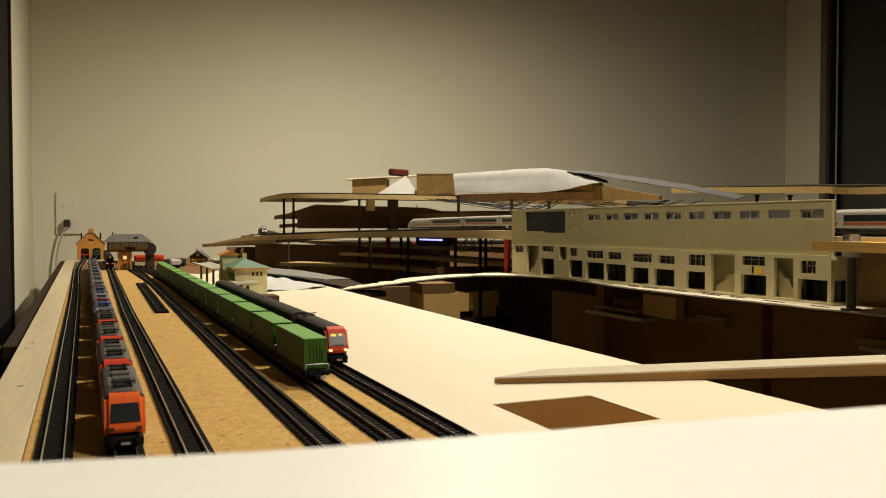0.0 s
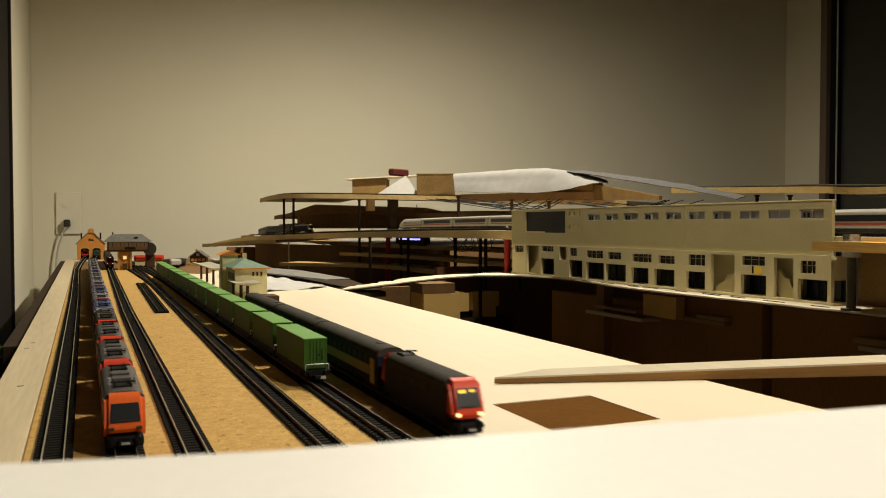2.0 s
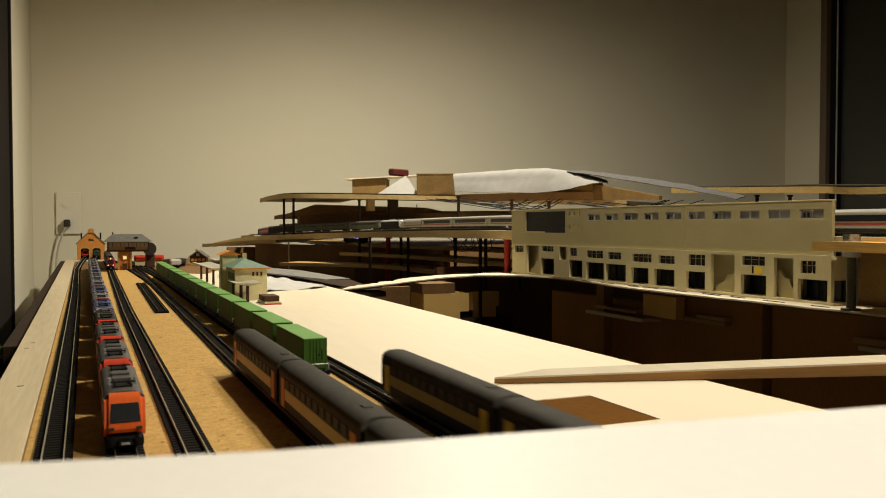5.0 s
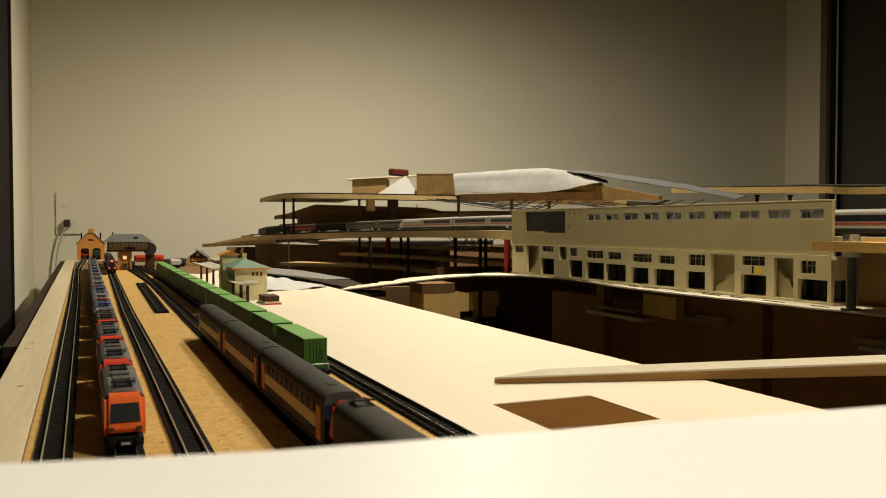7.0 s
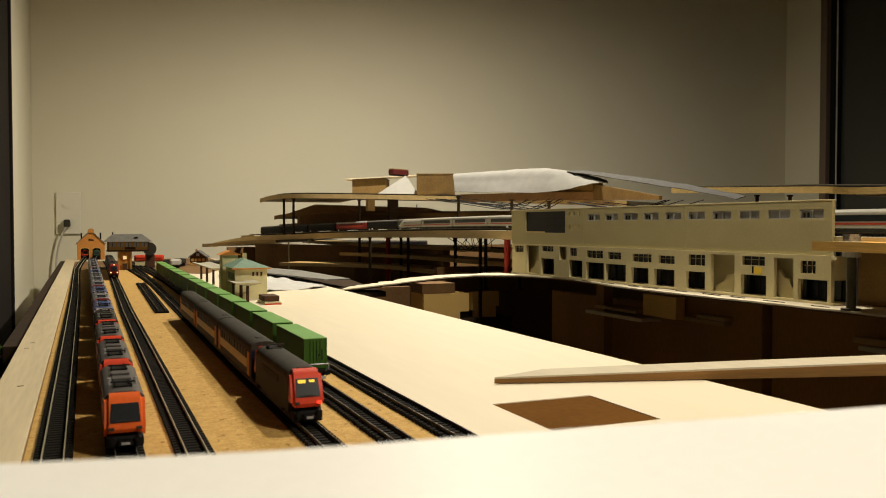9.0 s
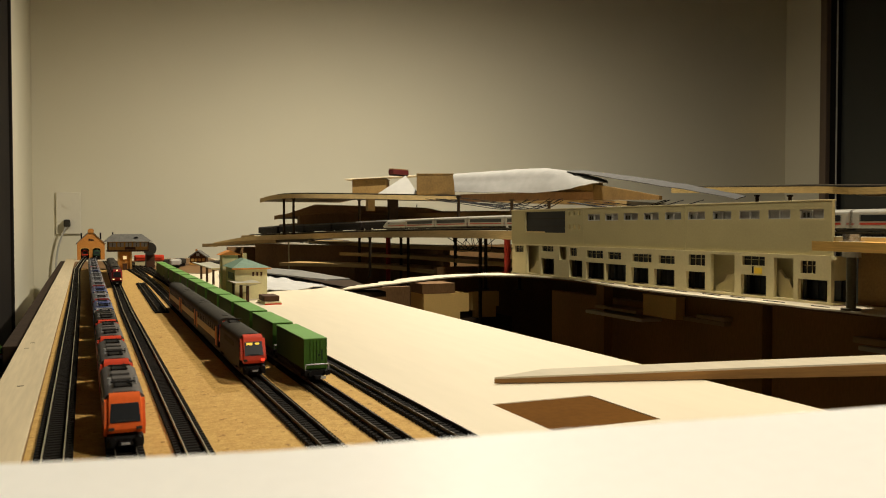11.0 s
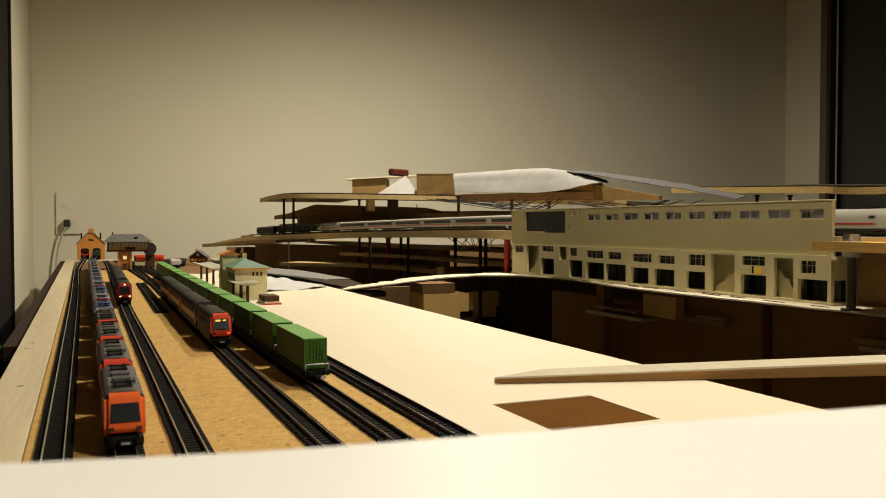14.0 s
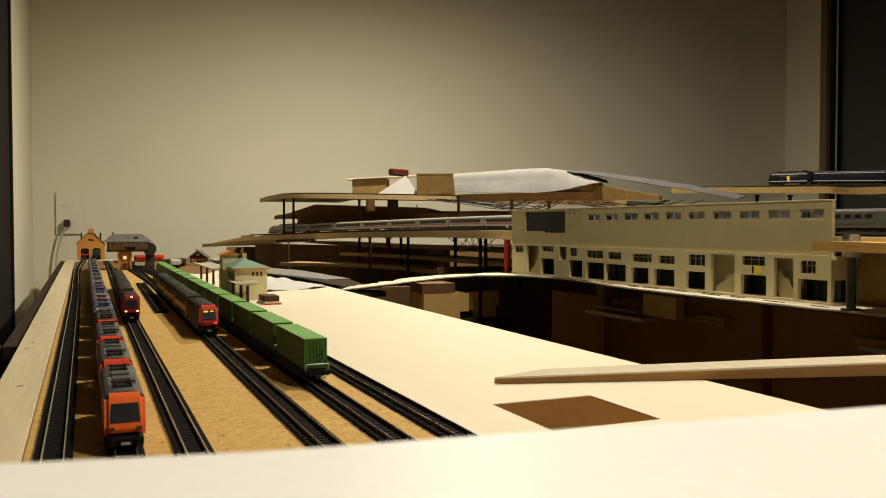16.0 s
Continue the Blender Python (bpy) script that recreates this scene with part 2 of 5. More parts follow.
# thin bright strip added as the highlight along the dark frame
part("frame_glint", bm_box(ROOM_X1 + .016, 3.022, FLOOR_Z, ROOM_X1 + .02, 3.028, CEIL_Z), M_STEEL, win, "bright strip standing in for the frame's highlight")
# dark door on the west side
door = thing("door_1", "dark brown door standing open at the side wall", "door", kind="structure")
part("door_leaf", bm_box(ROOM_X0 - .05, 1.5, FLOOR_Z, ROOM_X0 - .006, 2.425, CEIL_Z - .05, 0.003), M_DOORDARK, door)
part("door_frame", bm_box(ROOM_X0 - .11, 2.428, FLOOR_Z, ROOM_X0 + .001, 2.438, CEIL_Z - .04, 0.002), M_DOORDARK, door)

# ---------- base boards ----------
board = thing("base_board", "pale plywood base board of the model railway", "board", kind="structure")
# main plywood sheet with a square cut-out
t = bmesh.new()
xs, ys = [-0.0545, 0.2262, 0.2957, 0.399], [0.15, 0.3868, 0.4593, 1.36, 2.96]
for i in range(3):
    for j in range(4):
        if (i, j) != (1, 1):
            bm_box(xs[i], ys[j], -0.014, xs[i + 1], ys[j + 1], 0, bm=t)
bmesh.ops.remove_doubles(t, verts=t.verts[:], dist=1e-5)
doubles = [f for f in t.faces if all(len(e.link_faces) > 2 for e in f.edges)]
bmesh.ops.delete(t, geom=doubles, context="FACES_ONLY")
part("plywood_sheet", t, M_PLY, board)
part("lower_panel", bm_box(0.2264, 0.387, -0.0138, 0.2955, 0.4591, -0.0005), M_HATCH, board, "brown panel under the square cut-out")
part("edge_strip", bm_box(-0.0545, 0.15, 0.0, -0.0275, 2.96, 0.0025, 0.0006), M_STRIP, board, "pale wood strip along the edge")
part("frame_beam", bm_box(0.36, 0.2, -0.075, 0.385, 2.9, -0.0142), M_BROWN, board)
part("frame_beam", bm_box(-0.05, 0.2, -0.075, -0.025, 2.9, -0.0142), M_BROWN, board)
for x in (-0.05, 0.35):
    for y in (0.3, 2.7):
        part("leg", bm_box(x, y, FLOOR_Z, x + .04, y + .04, -0.075), M_BROWN, board)
# thin brown strip put in for the dark gap between strip and cork
part("gap_line", bm_box(-0.0274, 0.15, 0.0002, -0.0267, 2.72, 0.0019), M_TAN, board, "brown strip standing in for the dark gap beside the cork")
tagged(part("cork_mat", bm_box(-0.0266, 0.15, 0.0003, 0.1805, 2.72, 0.0022), M_CORK), "tan cork underlay sheet on the base board", "cork mat", kind="structure")

# dark strip added where the board's shadow falls on the side wall
tagged(part("ledge", bm_box(-0.0715, 0.88, -0.06, -0.0560, 2.955, -0.004, 0.001), M_DARK), "dark strip standing in for shade beside the board", "ledge", kind="structure")

# near white board on which the camera stands
near = thing("near_board", "white board close to the lens, brightly lit", "board", kind="structure")
part("board_top", bm_prism([(-0.9, 0.30), (-0.0101, 0.1195), (0.0225, 0.1124), (0.0526, 0.1089), (0.0875, 0.1046), (0.123, 0.1008), (1.0, 0.004), (1.0, -0.75), (-0.9, -0.75)], "z", 0.062, 0.078), M_WHITEBOARD, near)
for x, y in ((-0.8, -0.7), (0.9, -0.7), (-0.8, -0.05), (0.9, -0.1)):
    part("leg", bm_box(x, y, FLOOR_Z, x + .04, y + .04, 0.062), M_PINE, near)


# ---------- tracks ----------


def sleeper_mesh():
    """One sleeper with its two rail chairs."""
    t = bm_box(-.0082, -.0015, 0, .0082, .0015, .0022)
    for x in (-.0045, .0045):
        bm_box(x - .0013, -.0012, .00221, x + .0013, .0012, .0027, bm=t)
    me = bpy.data.meshes.new("sleeper")
    t.to_mesh(me)
    t.free()
    me.materials.append(M_SLEEPER)
    return me


SLEEPER = sleeper_mesh()


def track(name, line, label, z=0.0022, gauge=0.009, rail=None):
    """A track: sleepers in one mesh, two rails, along a line of plan points."""
    ob = thing(name, label, "model track", "tracks of the yard")
    pts = [Vector((p[0], p[1], p[2] if len(p) > 2 else z)) for p in line]
    t, acc, pitch = bmesh.new(), 0.0, 0.0052
    verts, faces, near_sleepers = [], [], []
    for a, b in zip(pts, pts[1:]):
        d = (b - a)
        L = d.length
        d.normalize()
        s = Vector((-d.y, d.x, 0)).normalized()
        pos = acc
        while pos < L:
            c = a + d * pos
            if c.y < .58 and name == "model_track":
                near_sleepers.append((c.copy(), math.degrees(math.atan2(d.y, d.x)) - 90))
                pos += pitch
                continue
            k = len(verts)
            for zz in (0, 0.0022):
                for u, w in ((-1, -1), (1, -1), (1, 1), (-1, 1)):
                    verts.append(c + s * (u * 0.0082) + d * (w * 0.0015) + Vector((0, 0, zz)))
            faces += [(k + 4, k + 5, k + 6, k + 7), (k, k + 1, k + 5, k + 4), (k + 1, k + 2, k + 6, k + 5), (k + 2, k + 3, k + 7, k + 6), (k + 3, k, k + 4, k + 7)]
            pos += pitch
        acc = pos - L
    me = bpy.data.meshes.new("sleeper_row")
    me.from_pydata(verts, [], faces)
    me.materials.append(M_SLEEPER)
    sl = new("sleeper_row", me)
    sl.parent = ob
    tagged(sl, kind="stuff")
    for c, turn in near_sleepers:
        sp = new("sleeper", SLEEPER)
        sp.matrix_world = pose(c.x, c.y, c.z, 0, 0, turn)
        sp.parent = ob
    up = Vector((0, 0, 0.0022))
    part("track_bed", bm_ribbon([p + Vector((0, 0, 0.0013)) for p in pts], 0.0073, 0.0073, 0.0012), M_BED, ob, "dark ballast strip between the rails")
    for o in (-gauge / 2, gauge / 2):
        part("rail", bm_ribbon([p + up + Vector((0, 0, 0.0021)) for p in pts], 0.00025 + o, 0.00025 - o, 0.0021), rail or M_RAIL, ob)
    return ob


track("model_track", [(-0.0141, 0.15), (-0.0141, 1.3), (-0.0165, 1.8), (-0.018, 2.2), (-0.010, 2.6), (0.000, 2.95)], "black model track with bright rails beside the edge strip", rail=M_RAILBRIGHT)
track("model_track", [(0.0162, 0.15), (0.0162, 2.2), (0.024, 2.6), (0.030, 2.95)], "black model track under the parked locomotives")
track("model_track", [(0.0455, 0.15), (0.0465, 1.1), (0.0535, 1.9), (0.058, 2.4), (0.056, 2.7)], "black model track with bright rails beside the locomotives", rail=M_RAILBRIGHT)
track("model_track", [(0.105, 0.15), (0.105, 0.6), (0.108, 1.0), (0.1135, 1.6), (0.115, 2.15), (0.110, 2.6)], "black model track of the through line")
track("model_track", [(0.1390, 0.15), (0.1390, 0.8), (0.1405, 1.6), (0.148, 2.3), (0.16, 2.7)], "black model track under the container wagons")
track("model_track", [(0.1702, 0.15), (0.1702, 0.8), (0.1715, 1.6), (0.182, 2.3), (0.2, 2.7)], "black model track along the pale plywood")
track("loose_track", [(0.0855, 1.077), (0.0929, 1.633)], "short loose piece of black model track")


# ---------- raised levels ----------
def deck(name, line, left, right, thick, label, top=M_DIMPLY, edge=M_PINE):
    ob = thing(name, label, "deck", kind="structure")
    part("deck_board", bm_ribbon(line, left, right, thick), top, ob)
    part("deck_fascia", bm_ribbon([p + Vector((0, 0, 0.0006)) for p in line], left + 0.003, -left - 0.0002, thick + 0.003), edge, ob, "pale wood fascia strip")
    return ob


mid_line = spline([(0.64, 0.30, 0.0915), (0.643, 0.609, 0.0928)], 2)
deck("deck_near_end", mid_line, 0.0, 0.06, 0.006, "orange-brown pine deck end on a steel pillar", M_ORANGEPINE, M_ORANGEPINE)
mid_line = spline([(0.705, -0.9, 0.095), (0.705, 0.62, 0.096), (0.70, 1.0, 0.0975), (0.685, 1.29, 0.0985), (0.695, 1.605, 0.098), (0.66, 2.055, 0.092), (0.548, 2.537, 0.081), (0.481, 2.836, 0.069), (0.409, 2.975, 0.05)])
deck("deck_station_level", mid_line, 0.0, 0.22, 0.012, "pale wooden deck carrying the main line", M_DIMPLY, M_EDGE)
top_line = spline([(1.15, 1.633, 0.165), (1.007, 1.857, 0.175), (0.893, 2.014, 0.184), (0.707, 2.201, 0.192), (0.529, 2.386, 0.197), (0.499, 2.615, 0.191)])
deck("deck_top_level", top_line, 0.0, 0.25, 0.009, "pale wooden upper deck on thin posts", M_DIMPLY, M_EDGE)
right_line = spline([(1.22, -1.4, 0.166), (1.22, 0.5, 0.170), (1.22, 1.007, 0.172), (1.198, 1.125, 0.177), (1.237, 1.38, 0.187), (1.278, 1.634, 0.197)])
deck("deck_right_level", right_line, 0.0, 0.22, 0.009, "wooden upper deck with olive-brown edge behind the station", M_DIMPLY, M_OLIVEPINE)
rib = spline([(0.667, 0.35, 0.027), (0.667, 0.55, 0.027), (0.660, 0.73, 0.027), (0.66, 0.943, 0.027), (0.6815, 1.129, 0.027), (0.6428, 1.243, 0.027), (0.5716, 1.313, 0.022), (0.4715, 1.34, 0.011), (0.394, 1.375, 0.0012)])
rib = [p + Vector((noise.noise(p * 70) * .0022, noise.noise(p * 55) * .0012, noise.noise(p * 40) * .0005)) for p in spline(rib, 3)]
road = thing("road_board", "white curved board in front of the station", "deck", kind="structure")
part("deck_board", bm_ribbon(rib, 0.0, 0.075, 0.0018), M_PLY, road)
part("under_batten", bm_ribbon([p - Vector((0, 0, 0.0019)) for p in rib], -0.012, 0.055, 0.003), M_BROWN, road, "dark batten under the board")


for k in range(9):
    y = 0.62 + k * .052 + (k % 3) * .006
    tagged(part("road_slit", bm_box(0.6745, y, 0.0274, 0.6762, y + .022 + (k % 2) * .008, 0.0279), M_BLACK), "thin dark slit along the white road board", "slit", kind="structure")
# ---------- the station building ----------
M_WIN = mat("milky_station_glazing", (0.36, 0.36, 0.34), 0.25, vary=0.1)
M_DARKRED = mat("dark_red_wagon_paint", (0.07, 0.013, 0.012), 0.5, vary=0.15)
M_REDPOST = mat("red_pillar_paint", (0.42, 0.035, 0.02), 0.5, vary=0.15)
M_YELLOW = mat("yellow_sticker", (0.75, 0.52, 0.05), 0.5, vary=0.05)


def station():
    ob = thing("station_building", "long grey-beige model station with pale pillared ground floor", "model building", m=pose(0.679, 1.296, 0.03, 0, 0, -88.26))
    W, top, mid = 0.657, 0.1035, 0.0475
    uppers = [(0.2234 + 0.0436 * k, 0.0855, 0.2234 + 0.0436 * k + 0.031, 0.0955) for k in range(10)]
    hall = (0.0395, 0.067, 0.1625, 0.1008)
    slots = [(x, z, x + .0055, z + .0065) for x in (0.172, 0.1845, 0.198) for z in (0.073, 0.0942)]
    part("upper_wall", bm_panel_holes(-0.006, W, mid, top, uppers + [hall] + slots, 0.0, 0.004), M_STATION, ob)
    part("parapet", bm_box(-0.0065, -0.0003, top, W + .0005, 0.0055, top + 0.0016, 0.0003), M_STATION2, ob)
    for x in (0.2125, 0.4365):
        part("joint_cover", bm_box(x, -0.0003, mid, x + .0008, 0.0002, top), M_STATION, ob)
    part("side_wall", bm_box(-0.006, 0.0042, mid, -0.002, 0.022, top), M_STATION, ob)
    for h in uppers:
        w = part("window", bm_box(h[0], 0.0028, h[1], h[2], 0.0034, h[3]), M_WIN, ob, "milky glazed window")
        w.visible_shadow = False
        # the frame's deep white top bar stands in for light entering from behind
        part("window_frame", bm_panel_holes(h[0], h[2], h[1], h[3] + .0008, [(h[0] + .0006, h[1] + .0006, (h[0] + h[2]) / 2 - .0003, h[3] - .0016), ((h[0] + h[2]) / 2 + .0003, h[1] + .0006, h[2] - .0006, h[3] - .0016)], 0.0004, 0.0026), M_WHITE, w)
        for k in range(int(h[0] * 1000) % 4):
            x = h[0] + .003 + k * .0052
            part("blind_slat", bm_box(x, 0.0018, h[1] + .0012, x + .0022, 0.0027, h[3] - .0035), M_GREYROOF, w)
    gl = part("hall_window", bm_box(hall[0], 0.0034, hall[1], hall[2], 0.0038, hall[3]), M_GLASSDARK, ob, "large dark hall window with two thin transoms")
    for z in (0.0772, 0.0893):
        part("transom", bm_box(hall[0], 0.002, z, hall[2], 0.0033, z + .0007), M_GREYROOF, gl)
    # ground floor, pale, standing proud of the upper wall
    wins = [(0.0131, 0.034, 0.0418, 0.0445), (0.1012, 0.0374, 0.1351, 0.0455), (0.1816, 0.0326, 0.2016, 0.0444), (0.2267, 0.0311, 0.2678, 0.0418), (0.2799, 0.0311, 0.3103, 0.0407),
            (0.3354, 0.0296, 0.3762, 0.0402), (0.391, 0.0294, 0.4219, 0.0395), (0.448, 0.0295, 0.4772, 0.0427), (0.5379, 0.0335, 0.5719, 0.0437), (0.6209, 0.0284, 0.6407, 0.0414)]
    opens = [(0.051, 0.0, 0.0909, 0.0455), (0.0996, 0.0, 0.1353, 0.0258), (0.1514, 0.0255, 0.1723, 0.0455), (0.1817, 0.0, 0.2138, 0.026), (0.2269, 0.0, 0.268, 0.0245), (0.276, 0.0, 0.3195, 0.0241),
             (0.3344, 0.0, 0.3683, 0.0217), (0.3832, 0.0, 0.4201, 0.0219), (0.4452, 0.0, 0.4755, 0.0218), (0.4867, 0.0, 0.5261, 0.0441), (0.5382, 0.0, 0.5723, 0.0226), (0.5847, 0.0, 0.6117, 0.0432), (0.6197, 0.0, 0.6538, 0.0222)]
    opens = [(a - .002, b, c + .0018, d) if b == 0.0 and d < .03 else (a, b, c, d) for a, b, c, d in opens]
    part("ground_floor_wall", bm_panel_holes(0.004, W + .003, 0.0, mid, wins + opens, -0.004, 0.001), M_STATION2, ob)
    # back wall is black: the interior's shade is put into its colour
    part("back_wall", bm_box(0.004, 0.0185, 0.0, W + .003, 0.021, mid - .0005), M_BLACK, ob)
    part("floor_slab", bm_box(0.0, -0.0045, -0.0025, W + .006, 0.0235, 0.0), M_STATION2, ob)
    part("side_wall", bm_box(W, 0.0012, 0.0222, W + .003, 0.0183, mid - .0005), M_STATION2, ob)
    for h in wins:
        w = part("window", bm_box(h[0], -0.0004, h[1], h[2], 0.0004, h[3]), M_GLASSDARK, ob, "dark window with pale glazing bars")
        n = 3 if h[2] - h[0] < .038 else 4
        for k in range(1, n):
            x = h[0] + (h[2] - h[0]) * k / n
            part("glazing_bar", bm_box(x - .0003, -0.0016, h[1], x + .0003, -0.0006, h[3]), M_STATION2, w)
        part("glazing_bar", bm_box(h[0], -0.0015, h[1] + (h[3] - h[1]) * .62, h[2], -0.0007, h[1] + (h[3] - h[1]) * .62 + .0005), M_STATION2, w)
    for h in opens:
        if h[1] == 0.0 and h[3] < .03:
            # pillars darkened in colour for the shade inside the openings
            part("pillar", bm_box(h[0] - .0055, 0.0095, 0.0, h[0] - .0020, 0.0125, mid - .001, 0.0006), M_GREYROOF, ob)
            w = part("shop_front", bm_box(h[0] + .001, 0.0165, 0.0005, h[2] - .001, 0.0178, h[3] - .0005), M_GLASSDARK, ob, "dark shop front glass")
            for k in range(1, 4):
                x = h[0] + (h[2] - h[0]) * k / 4
                part("glazing_bar", bm_box(x - .0003, 0.0152, 0.0005, x + .0003, 0.0163, h[3] - .0005), M_GREYROOF, w)
    for x0, x1 in ((0.0505, 0.0915), (0.4862, 0.5265), (0.5842, 0.6122), (0.137, 0.173)):
        part("bay_wall", bm_box(x0 - .024, 0.0125, 0.0005, x1, 0.0140, mid - .001), M_STATION, ob)
    # stairs behind the tall bays: a slope with a stepped cheek
    for x0, x1, flip in ((0.0515, 0.0905, 1), (0.487, 0.5258, 1), (0.585, 0.6115, -1), (0.138, 0.172, -1)):
        lo, hi = (x0, x1) if flip > 0 else (x1, x0)
        part("stair", bm_prism([(lo, 0.0), (lo, 0.006), (lo + (hi - lo) * .35, 0.0125), (lo + (hi - lo) * .5, 0.0205), (lo + (hi - lo) * .72, 0.0215), (hi, 0.030), (hi, 0.0)], "y", 0.004, 0.0085), M_STATION2, ob, "pale stair cheek wall")
    part("sticker", bm_box(0.557, -0.0046, 0.0245, 0.568, -0.0041, 0.0315), M_YELLOW, ob, "small yellow sticker")
    part("sticker_bar", bm_box(0.5535, -0.0046, 0.0245, 0.5555, -0.0041, 0.033), M_BLACK, ob)
    return ob


station()

# tracks on the raised levels
MAIN = [(.735, -2.0, .095), (.735, .6, .0975), (.735, 1.3, .1), (.728, 1.6, .0995), (.69, 2.06, .094), (.595, 2.5, .085), (.535, 2.76, .078), (.525, 2.93, .074), (.59, 3.07, .060), (.75, 3.13, .040), (1.1, 3.14, .022), (3.1, 3.14, .022)]
REAR = [(.768, -2.0, .095), (.768, .6, .0975), (.768, 1.3, .1), (.761, 1.6, .0995), (.722, 2.07, .094), (.627, 2.51, .085), (.562, 2.77, .078), (.553, 2.91, .074), (.605, 3.03, .060), (.75, 3.095, .040), (1.1, 3.105, .022), (3.1, 3.105, .022)]
main_line, rear_line = spline(MAIN), spline(REAR)
DROP = Vector((0, 0, 0.0005))
track("deck_track", [p - DROP for p in main_line[6:66]], "model track on the wooden deck behind the station")
track("deck_track", [p - DROP for p in rear_line[6:66]], "second model track on the wooden deck")
loop_line = [p - Vector((0, 0, .0006)) for p in main_line[48:89]]
deck("deck_return_loop", loop_line, 0.03, 0.06, 0.010, "pale wooden return loop of the deck")
deck("deck_behind_station", spline([(0.82, -0.9, 0.094), (0.82, 1.3, 0.0965), (0.83, 1.9, 0.092)]), 0.0, 0.35, 0.012, "wooden deck behind the station", M_PINE, M_PINE)
track("deck_track", [(1.24, 0.4, .1705), (1.24, 1.0, .1725), (1.25, 1.2, .1815), (1.262, 1.4, .188), (1.30, 1.63, .1975)], "model track on the upper wooden deck")
track("deck_track", [p + Vector((.02, .02, .0005)) for p in top_line[10:]], "model track on the top wooden deck")
tail_deck = spline([(0.56, 2.60, 0.066), (0.48, 2.80, 0.058), (0.42, 2.95, 0.048), (0.40, 3.05, 0.045)])
deck("deck_lower_spur", tail_deck, 0.02, 0.10, 0.008, "pale wooden spur of the lower deck")

# grey beam with a bolt in front of the station's end
M_NUT = mat("dull_steel_nut", (0.35, 0.34, 0.32), 0.25, 0.9, vary=0.15)
beam = thing("deck_bolt", "steel bolt head through the pale deck end", "bolt")
part("bolt_head", bm_cyl((0.675, 0.594, 0.0932), (0.675, 0.594, 0.100), 0.0085, seg=6), M_NUT, beam)
part("washer", bm_cyl((0.675, 0.594, 0.0929), (0.675, 0.594, 0.0933), 0.0115, seg=20), M_STEEL, beam)
M_MIDGREY = mat("grey_green_steel", (0.13, 0.12, 0.085), 0.5, 0.3, vary=0.15)
pil = thing("deck_pillar", "grey steel pillar under the deck end", "pillar")
part("shaft", bm_cyl((0.675, 0.594, 0.029), (0.675, 0.594, 0.078), 0.0044, seg=20), M_MIDGREY, pil, smooth=True)
part("collar", bm_cyl((0.675, 0.594, 0.078), (0.675, 0.594, 0.0835), 0.0085, seg=20), M_STEEL, pil)
part("foot", bm_cyl((0.675, 0.594, 0.027), (0.675, 0.594, 0.029), 0.009, seg=20), M_MIDGREY, pil)
tagged(part("side_panel", bm_box(0.728, 0.25, 0.0275, 0.738, 0.632, 0.083), M_TAN), "brown fibreboard panel beneath the deck end", "panel", kind="structure")

# ---------- posts ----------
def post(x, y, z0, z1, material, label, r=0.0035):
    ob = thing("deck_post", label, "post", "posts of the decks")
    part("shaft", bm_cyl((x, y, z0 + .002), (x, y, z1 - .003), r, seg=10), material, ob, smooth=True)
    part("foot", bm_cyl((x, y, z0), (x, y, z0 + .002), r * 1.8, seg=10), material, ob)
    part("head", bm_cyl((x, y, z1 - .003), (x, y, z1), r * 1.7, seg=10), material, ob)
    return ob


DARKPOST = "thin dark brown post holding up a deck"
for x, y, z0, z1 in ((0.533, 2.445, 0.082, 0.187), (0.553, 2.41, 0.083, 0.187), (0.80, 1.80, 0.0965, 0.178), (0.866, 1.66, 0.0965, 0.166), (0.925, 1.60, 0.0965, 0.162), (1.243, 1.323, 0.0965, 0.170), (1.227, 1.221, 0.0965, 0.166),
                     (0.70, 2.25, 0.0, 0.18), (0.651, 2.005, -0.02, 0.08), (0.74, 2.025, -0.15, 0.08), (0.705, 1.88, -0.05, 0.083), (0.718, 1.51, -0.30, 0.086), (0.742, 1.535, -0.02, 0.086), (0.80, 1.5, -0.02, 0.0845), (0.77, 1.75, -0.05, 0.083)):
    post(x, y, z0, z1, M_DARK, DARKPOST)
post(0.693, 1.345, 0.024, 0.0865, M_REDPOST, "red painted post under the deck beside the station", 0.0058)
post(0.732, 2.10, -0.1, 0.078, M_REDPOST, "dark red post under the deck", 0.006)
post(0.552, 2.47, -0.03, 0.062, M_STATION2, "thin white rod under the deck", 0.0022)

# ---------- landscape shell on the top deck ----------
M_CARDWHITE = mat("white_plaster_card", (0.5, 0.495, 0.47), 0.8, noise_scale=14, vary=0.05, bump=0.3, fine=60)
# White plaster darkened in colour to offset strong lamp light on the mountain.
M_MOUNTAIN = mat("dimmed_white_plaster", (0.235, 0.23, 0.215), 0.85, noise_scale=14, vary=0.08, bump=0.4, fine=60)
# Brown fibreboard with the shade on the summit blocks put into its colour.
M_SHADEDFIBRE = mat("shaded_brown_fibreboard", (0.17, 0.105, 0.035), 0.75, noise_scale=30, vary=0.2, bump=0.2, fine=200)
M_CARDGREY = mat("grey_plaster_gauze", (0.085, 0.083, 0.08), 0.8, noise_scale=30, vary=0.12, bump=0.4, fine=120)


